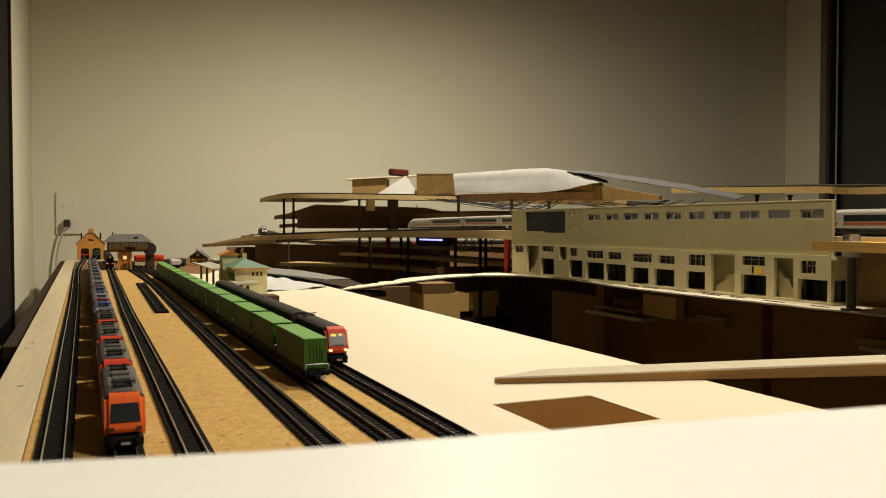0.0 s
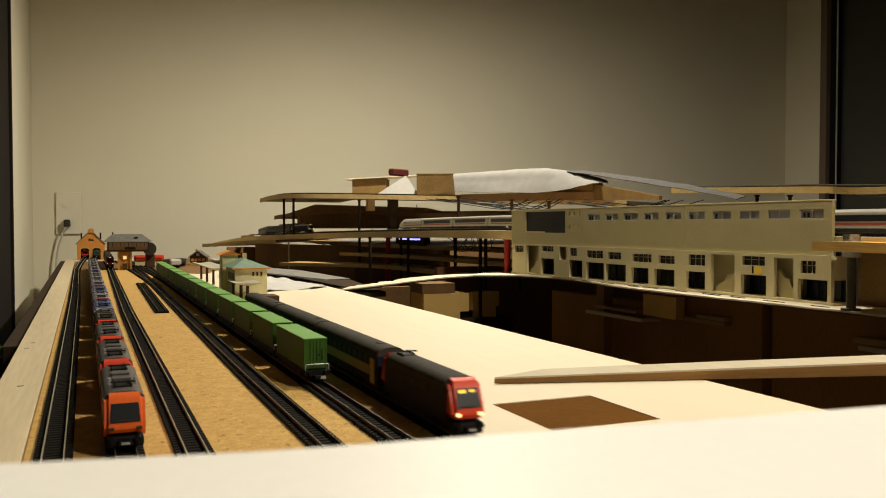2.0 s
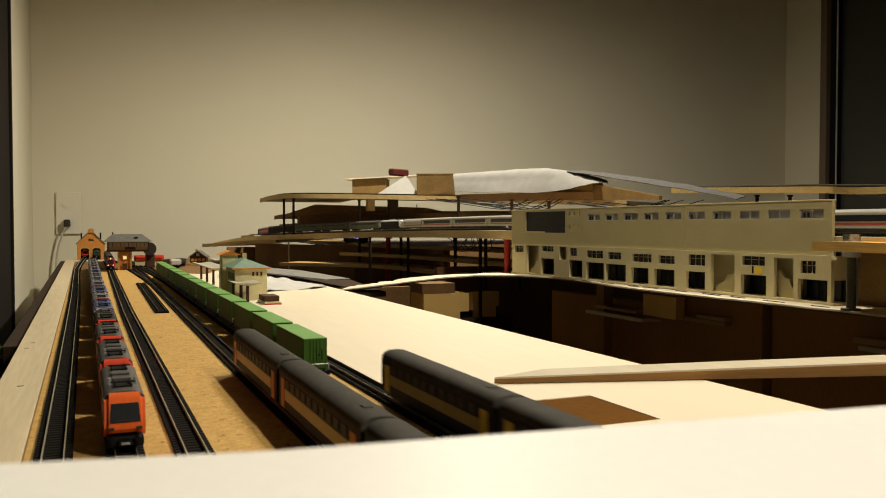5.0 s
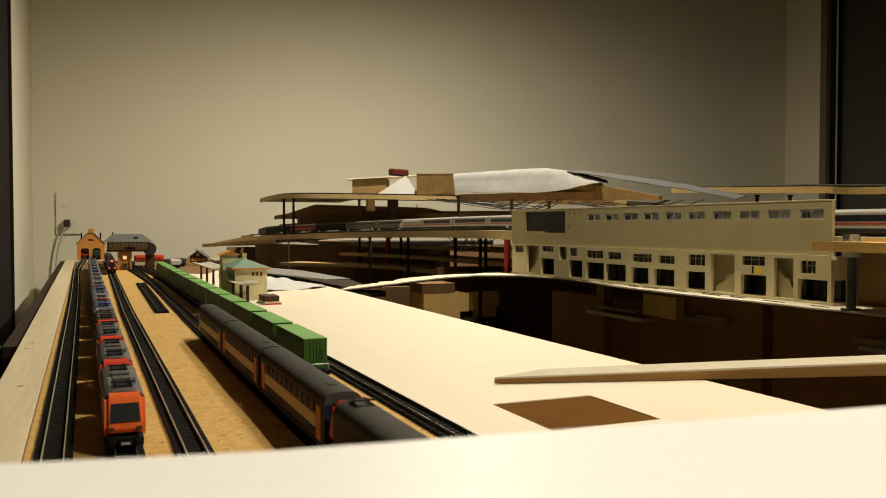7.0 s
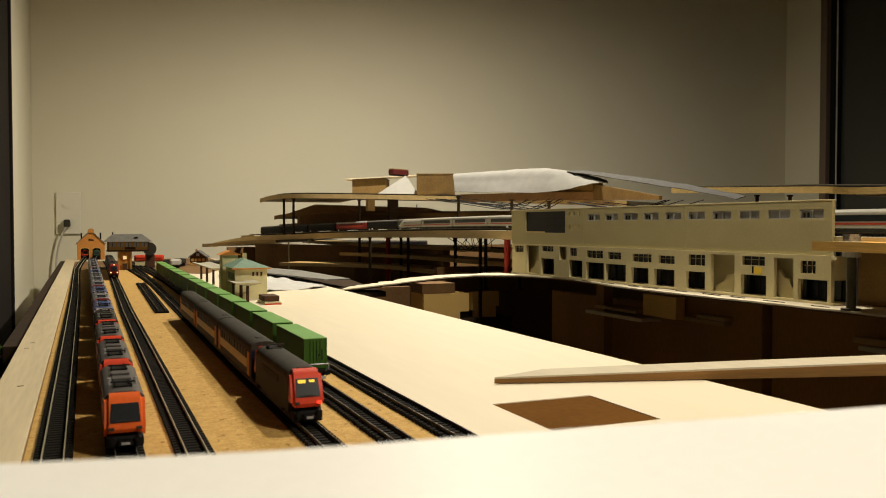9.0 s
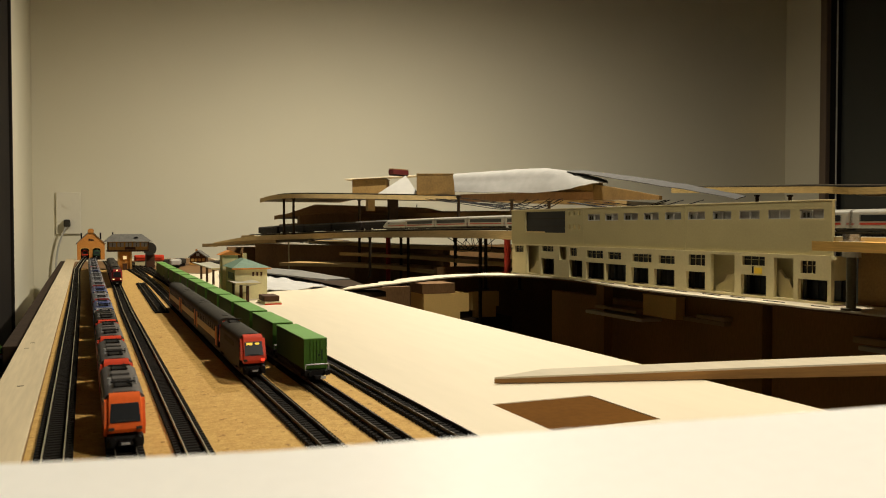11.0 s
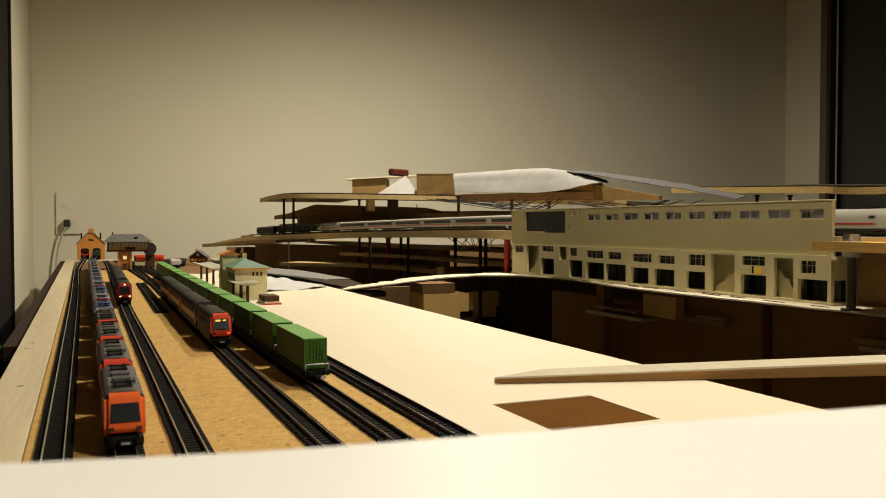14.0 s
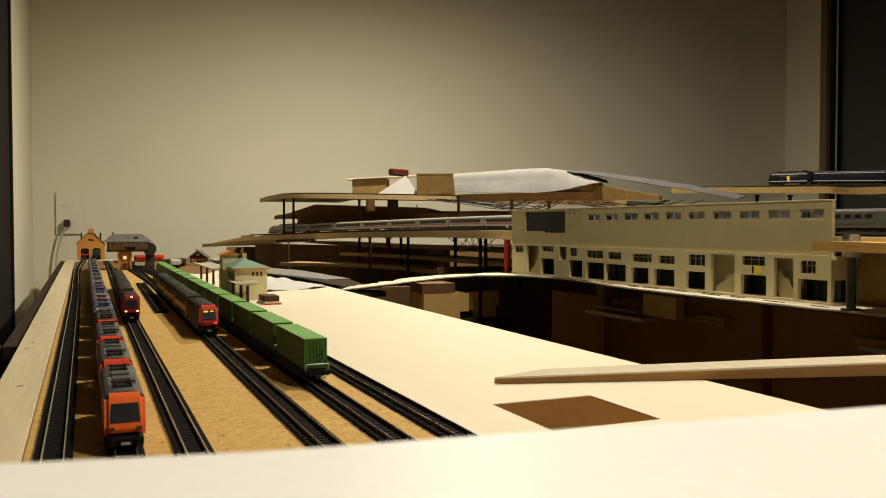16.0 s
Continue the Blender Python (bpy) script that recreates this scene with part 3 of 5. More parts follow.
def sheet(name, grid, thick, material, label, category, rough=0.002, cuts=5):
    """A thin bent sheet laid over rows of control points, a little crumpled."""
    t = bmesh.new()
    rows = [spline(r, cuts) for r in grid]
    cols = [spline([r[i] for r in rows], cuts) for i in range(len(rows[0]))]
    vs = [[t.verts.new(p + Vector((0, 0, noise.noise(p * 60) * rough))) for p in c] for c in cols]
    for a, b in zip(vs, vs[1:]):
        for i in range(len(a) - 1):
            t.faces.new((a[i], a[i + 1], b[i + 1], b[i]))
    bmesh.ops.recalc_face_normals(t, faces=t.faces[:])
    bmesh.ops.solidify(t, geom=t.faces[:], thickness=thick)
    return tagged(part(name, t, material, smooth=True), label, category)


sheet("mountain_shell", [[(0.846, 1.927, 0.193), (0.93, 1.81, 0.188), (0.995, 1.70, 0.187), (1.045, 1.62, 0.203), (1.075, 1.60, 0.206)],
                         [(0.85, 1.94, 0.215), (0.935, 1.83, 0.215), (1.0, 1.72, 0.216), (1.05, 1.64, 0.213), (1.08, 1.61, 0.209)],
                         [(0.857, 1.96, 0.238), (0.95, 1.85, 0.243), (1.005, 1.76, 0.243), (1.06, 1.68, 0.228), (1.09, 1.63, 0.212)],
                         [(0.90, 2.02, 0.240), (1.0, 1.93, 0.245), (1.07, 1.82, 0.243), (1.12, 1.74, 0.226), (1.13, 1.68, 0.208)]], 0.0015, M_MOUNTAIN, "white plastered card mountain shell on the top deck", "landscape shell")
sheet("slope_shell", [[(1.03, 1.70, 0.233), (1.07, 1.55, 0.2085), (1.079, 1.38, 0.1835), (1.079, 1.20, 0.1555)],
                      [(1.08, 1.72, 0.238), (1.12, 1.57, 0.216), (1.13, 1.40, 0.191), (1.12, 1.22, 0.162)]], 0.0015, M_CARDGREY, "grey gauze slope running down behind the station", "landscape shell")
pyr = thing("plaster_peak", "small white card pyramid on the top deck", "landscape shell")
t = bmesh.new()
v = [t.verts.new(p) for p in ((0.745, 2.24, 0.194), (0.837, 2.147, 0.192), (0.88, 2.25, 0.192), (0.79, 2.33, 0.194), (0.815, 2.19, 0.246))]
for f in ((0, 1, 4), (1, 2, 4), (2, 3, 4), (3, 0, 4), (3, 2, 1, 0)):
    t.faces.new([v[i] for i in f])
bmesh.ops.recalc_face_normals(t, faces=t.faces[:])
part("shell", t, M_CARDWHITE, pyr)


def crate(name, x0, y0, x1, y1, z0, z1, material, label, category="box", rz=0.0):
    """A box with a rim and a lid seam."""
    w, d, h = x1 - x0, y1 - y0, z1 - z0
    ob = thing(name, label, category, m=pose((x0 + x1) / 2, (y0 + y1) / 2, z0, 0, 0, rz))
    part("body", bm_box(-w / 2, -d / 2, 0, w / 2, d / 2, h * .93, min(w, d, h) * .03), material, ob)
    part("lid", bm_box(-w / 2 - .0006, -d / 2 - .0006, h * .93 + .0002, w / 2 + .0006, d / 2 + .0006, h, min(w, d, h) * .02), material, ob)
    return ob


crate("tunnel_block", 0.735, 2.36, 0.835, 2.45, 0.196, 0.246, M_SHADEDFIBRE, "brown fibreboard block on the top deck", rz=-25)
crate("tunnel_block", 0.835, 2.08, 0.935, 2.20, 0.19, 0.247, M_SHADEDFIBRE, "brown fibreboard block beside the white mountain", rz=-25)
tagged(part("roof_plate", bm_box(-0.10, -0.03, 0, 0.11, 0.05, 0.002, 0.0005), M_PLY), "thin pale plate on the fibreboard blocks", "plate").matrix_world = pose(0.80, 2.37, 0.2475, 0, -3, -25)
tagged(part("tower_plate", bm_box(0.722, 2.24, 0.150, 0.742, 2.26, 0.186), M_PINE), "upright pale wooden block between decks", "wood block", kind="structure")

# helix ramps behind, dark brown
helix = spline([(1.15, 1.95, 0.150), (0.95, 2.16, 0.143), (0.86, 2.34, 0.148), (0.72, 2.50, 0.160), (0.60, 2.62, 0.148), (0.56, 2.70, 0.139)])
deck("helix_ramp", helix, 0.0, 0.16, 0.009, "brown stained ramp of the helix", M_BROWN, M_TAN)
helix2 = spline([(1.2, 1.95, 0.118), (0.95, 2.20, 0.118), (0.80, 2.42, 0.125), (0.68, 2.56, 0.120), (0.58, 2.72, 0.112)])
deck("helix_ramp", helix2, 0.0, 0.15, 0.009, "dark stained lower ramp of the helix", M_BROWN, M_BROWN)
tagged(part("helix_wall", bm_prism([(0.62, 2.62), (0.92, 2.28), (1.1, 2.1), (1.1, 2.13), (0.92, 2.31), (0.62, 2.65)], "z", 0.10, 0.150), M_BROWN), "dark panel closing the helix", "panel", kind="structure")
t = bmesh.new()
for x, y, z in ((0.585, 2.635, 0.146), (0.655, 2.565, 0.174), (0.90, 2.262, 0.160), (0.945, 2.215, 0.146)):
    for o in (0.0, 0.012):
        t.verts.new((x + o, y + o, z))
bmesh.ops.convex_hull(t, input=t.verts[:])
tagged(part("helix_panel", t, M_BROWN), "dark brown sloping panel closing the upper helix", "panel", kind="structure")
# levels beneath the main deck
for z, line, lab in ((0.057, [(0.86, 1.55, 0), (0.80, 1.95, 0), (0.74, 2.25, 0), (0.72, 2.55, 0), (0.72, 2.95, 0)], "pale lower ramp in the shade"), (0.034, [(0.78, 1.48, 0), (0.77, 1.75, 0), (0.74, 2.0, 0), (0.66, 2.3, 0)], "pale lower ramp on posts"),
                     (0.008, [(0.74, 1.6, 0), (0.70, 2.0, 0), (0.63, 2.15, 0), (0.49, 2.30, 0)], "pale lowest ramp on posts")):
    deck("lower_ramp", [p + Vector((0, 0, z)) for p in spline(line)], 0.0, 0.10, 0.006, lab, M_PINE, M_PINE)
tagged(part("back_panel", bm_prism([(0.50, 2.72), (0.72, 2.36), (0.93, 2.2), (0.96, 2.22), (0.74, 2.39), (0.53, 2.75)], "z", -0.12, 0.050), M_BROWN), "brown panel beneath the decks", "panel", kind="structure")

tagged(part("tower_plate", bm_box(0.775, 2.21, 0.08, 0.80, 2.23, 0.186), M_DARK), "upright dark wooden block between decks", "wood block", kind="structure")
# brown undersides and edge of the mountain frame
tagged(part("mountain_frame", bm_prism([(0.86, 1.93), (1.0, 1.70), (1.10, 1.60), (1.12, 1.62), (1.02, 1.73), (0.88, 1.95)], "z", 0.168, 0.186), M_BROWN), "brown frame board under the white mountain", "frame", kind="structure")
tagged(part("mountain_former", bm_prism([(1.0, 1.725), (1.06, 1.635), (1.122, 1.69), (1.07, 1.80)], "z", 0.1865, 0.2085), M_SHADEDFIBRE), "brown fibreboard former under the mountain edge", "former", kind="structure")
tagged(part("mountain_former", bm_prism([(1.64, 0.203), (1.40, 0.168), (1.40, 0.1605), (1.64, 0.1665)], "x", 1.062, 1.070), M_SHADEDFIBRE), "brown wedge of hardboard under the grey slope", "former", kind="structure")
rv = thing("summit_wagon", "dark red wagon standing on the summit plate", "model wagon", m=pose(0.82, 2.262, 0.2488, 0, 0, -60))
part("body", bm_box(-.009, -.034, .003, .009, .034, .0165, .0015), M_DARKRED, rv)
part("roof", bm_box(-.0085, -.033, .0166, .0085, .033, .0195, .0012), M_BROWN, rv)
part("chassis", bm_box(-.007, -.032, 0, .007, .032, .0029), M_BLACK, rv)


def cable(points, r, material, label):
    """A hanging wire through a few points."""
    return tagged(part("cable", bm_tube(spline(points, 6), r), material, smooth=True), label, "cable", "wires beneath the decks")


rng = random.Random(4)
for k in range(9):
    x, y = 0.90 + rng.uniform(-.05, .08), 1.78 + rng.uniform(-.08, .05)
    cable([(x - .10, y + .13, .172 + rng.uniform(-.004, .004)), (x - .03, y + .04, .160 + rng.uniform(-.008, .004)), (x + .03, y - .04, .150 + rng.uniform(-.006, .008)), (x + .06, y - .09, .168)], .0009, M_BLACK, "thin black wire hanging under the top deck")
for k in range(5):
    x, y = 1.10 + rng.uniform(-.04, .03), 1.50 + rng.uniform(-.05, .04)
    cable([(x - .09, y + .10, .160), (x, y, .150 + rng.uniform(-.01, .006)), (x + .06, y - .05, .162)], .0009, M_BLACK, "thin black wire hanging behind the station")
for k in range(7):
    x, y = 0.76 + rng.uniform(-.02, .05), 1.62 + rng.uniform(-.1, .1)
    cable([(x, y, .084), (x + rng.uniform(-.02, .02), y + .03, .06 + rng.uniform(-.015, .01)), (x + rng.uniform(-.03, .03), y + .08, .058), (x, y + .12, .083)], .0008, M_GREYROOF, "thin grey wire loop under the deck")
# Pale heads stand in for bright dots on the edges; the third is a glint.
for x, y, z in ((0.667, 2.035, .0925), (0.682, 1.325, .099), (0.884, 2.286, .1595)):
    lamp = thing("dot_post", "tiny post whose pale head stands in for a bright dot", "lamp post", "lamps on the deck edge")
    part("mast", bm_cyl((x, y, z), (x, y, z + .006), .0011, seg=8), M_GREYROOF, lamp)
    part("pale_head", bm_cyl((x, y, z + .006), (x, y, z + .0095), .0022, seg=10), M_WHITE, lamp)
# ---------- yard buildings ----------
M_BRICK = mat("orange_brick_plastic", (0.5, 0.21, 0.045), 0.6, noise_scale=200, vary=0.12)
M_TIMBER = mat("dark_brown_timber", (0.075, 0.035, 0.018), 0.6, vary=0.2)
M_TIMBERLIGHT = mat("ochre_timber", (0.5, 0.28, 0.08), 0.6, vary=0.15)
M_SLATE = mat("slate_grey_roof", (0.13, 0.125, 0.11), 0.6, noise_scale=120, vary=0.2)
M_PALEYELLOW = mat("pale_yellow_render", (0.72, 0.66, 0.38), 0.6, noise_scale=60, vary=0.06)
M_GREENTILE = mat("grey_green_roof", (0.17, 0.26, 0.19), 0.6, noise_scale=120, vary=0.15)
M_ORANGETILE = mat("orange_tile", (0.6, 0.24, 0.06), 0.6, noise_scale=150, vary=0.15)
M_GREYRAMP = mat("grey_road_card", (0.2, 0.195, 0.175), 0.7, noise_scale=40, vary=0.1)
M_LAMPGLOW = mat("warm_lamp_glow", (1.0, 0.75, 0.35), 0.5, emit=0.7)


def engine_shed():
    ob = thing("engine_shed", "small orange brick engine shed with two arched gates", "model building", m=pose(-0.0225, 2.925, 0))
    W, e, r = 0.0815, 0.052, 0.092
    # gable front with two arched gates
    t = bmesh.new()
    gates = [(0.011, 0.0345), (0.046, 0.069)]
    for a, b in ((0, gates[0][0]), (gates[0][1], gates[1][0]), (gates[1][1], W)):
        bm_box(a, 0, 0, b, .004, .032, bm=t)
    arch_pts = [(0, .032)]
    for a, b in gates:
        c, rad = (a + b) / 2, (b - a) / 2
        arch_pts += [(a, .032)] + [(c - rad * math.cos(math.pi * k / 8), .0255 + 0.0065 + rad * .45 * math.sin(math.pi * k / 8)) for k in range(1, 8)] + [(b, .032)]
    arch_pts += [(W, .032), (W, e), (W / 2, r), (0, e)]
    bm_prism(arch_pts, "y", 0, .004, bm=t)
    part("front_wall", t, M_BRICK, ob)
    for a, b in gates:
        c, rad = (a + b) / 2, (b - a) / 2 + .002
        outer = [(c - rad * math.cos(math.pi * k / 8), .032 + rad * .55 * math.sin(math.pi * k / 8)) for k in range(9)]
        inner = [(c + (rad - .002) * math.cos(math.pi * k / 8), .032 + (rad - .002) * .45 * math.sin(math.pi * k / 8)) for k in range(9)]
        part("arch_surround", bm_prism(outer + inner, "y", -0.0008, -0.0001), M_TIMBERLIGHT, ob)
    part("side_wall", bm_box(0, .0042, 0, .003, .15, e - .002), M_BRICK, ob)
    part("side_wall", bm_box(W - .003, .0042, 0, W, .15, e - .002), M_BRICK, ob)
    for s in (-1, 1):
        x = W / 2 + s * (W / 2 + .004)
        part("roof", bm_prism([(W / 2, r + .003), (x, e - .002), (x, e - .0045), (W / 2, r + .0005)], "y", -.004, .154), M_SLATE, ob)
    # black back wall and floor put the shed's inner shade into the colour
    part("back_wall", bm_box(.0032, .146, 0, W - .0032, .1495, e - .002), M_BLACK, ob)
    part("inner_floor", bm_box(.0032, .0045, 0, W - .0032, .1455, .0018), M_BLACK, ob)
    part("gable_cap", bm_prism([(W / 2 - .009, r - .006), (W / 2 - .009, r + .003), (W / 2 - .004, r + .007), (W / 2 + .004, r + .007), (W / 2 + .009, r + .003), (W / 2 + .009, r - .006)], "y", -.0055, -.0002), M_BRICK, ob)
    for x in (.034, .0395, .045):
        part("gable_window", bm_box(x, -.0012, .060, x + .0038, -.0002, .066), M_GLASSDARK, ob)
    for x in (.013, W - .012):
        part("chimney", bm_cyl((x, .01, .056), (x, .01, .086), .0025, seg=10), M_BLACK, ob)
    return ob


engine_shed()


def signal_box():
    ob = thing("signal_box", "timber signal box with grey hip roof on a narrow tower", "model building", m=pose(0.050, 2.16, 0))
    W, D, z0, z1 = 0.092, 0.05, 0.050, 0.070
    part("tower", bm_box(.024, .004, 0, .052, .04, z0 - .004), M_BRICK, ob)
    for x in (.022, .050):
        part("corner_post", bm_box(x, .002, 0, x + .004, .0055, z0 - .003), M_TIMBERLIGHT, ob)
    part("door", bm_box(.033, .0015, .002, .043, .0038, .018), M_TIMBER, ob)
    part("tower_window", bm_box(.034, .0025, .028, .042, .0038, .036), M_LAMPGLOW, ob, "small lit window")
    part("floor_beam", bm_box(-.002, -.002, z0 - .0038, W + .002, D + .002, z0, .0005), M_TIMBER, ob)
    part("cabin_wall", bm_box(0, 0, z0 + .0002, W, D, z1), M_TIMBERLIGHT, ob)
    for k in range(5):
        x = .004 + k * .0178
        w = part("window", bm_box(x, -.0014, z0 + .008, x + .014, -.0002, z1 - .002), M_WIN, ob, "small pale cabin window")
        part("mullion", bm_box(x + .0065, -.0022, z0 + .008, x + .0075, -.0015, z1 - .002), M_TIMBER, w)
    part("dark_panel", bm_box(.038, -.0014, z0 + .001, .062, -.0002, z0 + .0075), M_TIMBER, ob)
    for x in (-.001, W - .002):
        part("corner_post", bm_box(x, -.003, z0, x + .003, -.0002, z1), M_TIMBER, ob)
    t = bmesh.new()
    lo = [t.verts.new(p) for p in ((-.008, -.008, z1), (W + .008, -.008, z1), (W + .008, D + .008, z1), (-.008, D + .008, z1))]
    hi = [t.verts.new(p) for p in ((.012, .016, z1 + .018), (W - .014, .016, z1 + .018), (W - .014, D - .016, z1 + .018), (.012, D - .016, z1 + .018))]
    for i in range(4):
        t.faces.new((lo[i], lo[(i + 1) % 4], hi[(i + 1) % 4], hi[i]))
    t.faces.new(hi), t.faces.new(lo[::-1])
    part("roof", t, M_SLATE, ob)
    part("skylight", bm_box(.060, .0005, z1 + .0095, .068, .006, z1 + .0115), M_BLACK, ob)
    part("vent", bm_cyl((.012, .02, z1 + .017), (.012, .02, z1 + .023), .0015, seg=8), M_BLACK, ob)
    return ob


signal_box()

wheel = thing("tank_end", "dark round drum end behind the signal box", "drum")
part("drum", bm_cyl((0.150, 2.24, 0.050), (0.154, 2.30, 0.050), 0.016, seg=24), M_GREYROOF, wheel, smooth=True)
part("cradle", bm_box(0.142, 2.245, 0.0, 0.162, 2.295, 0.036), M_TIMBER, wheel)
red = thing("red_railcar", "bright red model railcar parked in the far yard", "model train")
part("body", bm_box(0.118, 2.335, 0.016, 0.192, 2.353, 0.032, 0.004), M_RED, red)
part("window_band", bm_box(0.122, 2.3342, 0.0235, 0.186, 2.3352, 0.028), M_RED, red)
part("chassis", bm_box(0.12, 2.337, 0.004, 0.188, 2.351, 0.0158), M_STATION2, red, "pale grey underframe")
for k, (x, y) in enumerate(((0.206, 2.26), (0.222, 2.30), (0.197, 2.20))):
    sm = thing("yard_crane" if k == 0 else "yard_wagon", "small white and grey vehicle in the far yard", "model wagon")
    part("body", bm_box(x, y, 0.010, x + .022, y + .05, 0.022, 0.002), M_WHITE if k != 1 else M_GREYROOF, sm)
    part("chassis", bm_box(x + .002, y + .002, 0.003, x + .020, y + .048, 0.0098), M_BLACK, sm)


def chalet():
    ob = thing("chalet", "small dark timber chalet with a pale upper window", "model building", m=pose(0.262, 2.38, 0.002, 0, 0, -14))
    W, D, e, r = .042, .045, .024, .038
    part("wall", bm_prism([(0, 0), (W, 0), (W, e), (W / 2, r - .002), (0, e)], "y", 0, D), M_TIMBER, ob)
    part("plinth", bm_box(-.001, -.001, 0, W + .001, D + .001, .006), M_TIMBERLIGHT, ob)
    for s in (-1, 1):
        x = W / 2 + s * (W / 2 + .004)
        part("roof", bm_prism([(W / 2, r + .002), (x, e - .002), (x, e - .005), (W / 2, r - .001)], "y", -.007, D + .006), M_SLATE, ob)
    for x in (.003, .0125, .022, .0315):
        part("window", bm_box(x, -.0012, .010, x + .007, -.0002, .0175), M_TIMBERLIGHT, ob)
    part("gable_window", bm_box(W / 2 - .004, -.0012, .024, W / 2 + .004, -.0002, .031), M_WHITE, ob)
    part("chimney", bm_box(.012, .02, .03, .017, .025, .043), M_BRICK, ob)
    return ob


chalet()
crate("loading_ramp", 0.195, 2.42, 0.225, 2.50, 0, 0.014, M_GREYROOF, "dark loading ramp beside the chalet", "ramp")
crate("loading_ramp", 0.31, 2.42, 0.40, 2.52, 0, 0.008, M_GREYROOF, "low dark platform beside the chalet", "ramp")


def tower_building():
    ob = thing("platform_building", "pale yellow building with grey-green hip roof", "model building", m=pose(0.203, 1.265, 0))
    W, D, e = .047, .085, .046
    part("wall", bm_box(0, 0, 0, W, D, e), M_PALEYELLOW, ob)
    t = bmesh.new()
    lo = [t.verts.new(p) for p in ((-.005, -.005, e), (W + .005, -.005, e), (W + .005, D + .005, e), (-.005, D + .005, e))]
    hi = [t.verts.new(p) for p in ((W * .4, .03, e + .013), (W * .4, D - .025, e + .013))]
    t.faces.new((lo[0], lo[1], hi[0])), t.faces.new((lo[1], lo[2], hi[1], hi[0])), t.faces.new((lo[2], lo[3], hi[1])), t.faces.new((lo[3], lo[0], hi[0], hi[1])), t.faces.new(lo[::-1])
    bmesh.ops.recalc_face_normals(t, faces=t.faces[:])
    part("roof", t, M_GREENTILE, ob)
    part("eaves_board", bm_box(-.0052, -.0054, e - .0022, W + .0052, -.0036, e - .0002), M_ORANGETILE, ob)
    part("eaves_board", bm_box(W + .0036, -.0034, e - .0022, W + .0052, D + .005, e - .0002), M_ORANGETILE, ob)
    for x in (.025, .031, .037):
        part("window", bm_box(x, -.0010, .034, x + .0028, -.0002, .0395), M_TIMBER, ob)
    part("side_window", bm_box(-.001, .012, .028, -.0002, .06, .038), M_GLASSDARK, ob)
    part("side_door", bm_box(-.001, .005, .0, -.0002, .022, .022), M_TIMBER, ob)
    tw = part("stair_tower", bm_box(-.004, D + .01, 0, .020, D + .04, .062), M_PALEYELLOW, ob)
    part("tower_roof", bm_prism([(-.009, .062), (.008, .069), (.025, .062)], "y", D + .006, D + .044), M_ORANGETILE, tw)
    part("tower_chimney", bm_box(.028, D + .012, .0, .034, D + .018, .064), M_STATION2, ob)
    return ob


tower_building()


M_CANOPY = mat("pale_grey_canopy", (0.38, 0.36, 0.28), 0.7, noise_scale=60, vary=0.15)


def canopy(x, w, y0, y1, z, cols, label):
    ob = thing("platform_canopy", label, "canopy", "platform canopies")
    part("roof", bm_prism([(x - w, z + .0025), (x, z), (x + w, z + .003), (x + w, z + .0045), (x, z + .002), (x - w, z + .004)], "y", y0, y1), M_CANOPY, ob)
    part("roof_edge", bm_box(x - w, y0 - .0012, z + .0022, x + w, y0 - .0002, z + .0046), M_STATION2, ob)
    for k in range(cols):
        y = y0 + .008 + (y1 - y0 - .016) * k / max(1, cols - 1)
        part("column", bm_box(x - .002, y - .002, .0, x + .002, y + .002, z, .0004), M_TIMBER, ob)
    return ob


canopy(0.2085, 0.0175, 1.185, 1.255, 0.0245, 2, "short grey platform canopy on dark columns")
canopy(0.2170, 0.0170, 1.50, 1.78, 0.0305, 4, "long grey platform canopy on dark columns")
pal = thing("crate_stack", "dark brown crate on a pale pallet", "crate")
part("crate", bm_box(0.226, 1.165, 0.004, 0.247, 1.205, 0.0115, .0006), M_TIMBER, pal)
part("pallet", bm_box(0.2255, 1.158, 0.0, 0.2485, 1.212, 0.0036, .0004), M_PALEYELLOW, pal)
part("red_edge", bm_box(0.2255, 1.1565, 0.0, 0.2485, 1.1578, 0.0018), M_RED, pal)

sheet("plaster_paper", [[(0.25, 1.36, 0.001), (0.30, 1.40, 0.002), (0.36, 1.42, 0.002), (0.395, 1.46, 0.001)],
                        [(0.25, 1.55, 0.002), (0.30, 1.57, 0.006), (0.35, 1.57, 0.005), (0.40, 1.56, 0.002)],
                        [(0.26, 1.85, 0.003), (0.31, 1.85, 0.008), (0.35, 1.82, 0.006), (0.40, 1.80, 0.002)]], 0.001, M_CARDWHITE, "crumpled white plaster cloth on the board", "plaster cloth", 0.005)
tagged(part("grey_road", bm_prism([(0.29, 1.92), (0.335, 1.76), (0.40, 1.48), (0.445, 1.49), (0.43, 1.8), (0.38, 1.98)], "z", 0.0095, 0.012), M_GREYRAMP), "smooth grey card road beside the plaster", "card road", kind="structure")
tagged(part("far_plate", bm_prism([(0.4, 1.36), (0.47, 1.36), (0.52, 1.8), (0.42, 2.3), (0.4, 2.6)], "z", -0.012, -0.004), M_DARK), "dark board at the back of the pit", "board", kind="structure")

# ---------- wall socket, cable ----------
M_SOCKET = mat("socket_plastic", (0.74, 0.7, 0.57), 0.4, vary=0.02)
sk = thing("wall_socket", "white double wall socket with a plug in it", "wall socket")
part("plate", bm_box(-0.093, ROOM_Y1 - .011, 0.078, -0.011, ROOM_Y1 - .0005, 0.229, .004), M_SOCKET, sk)
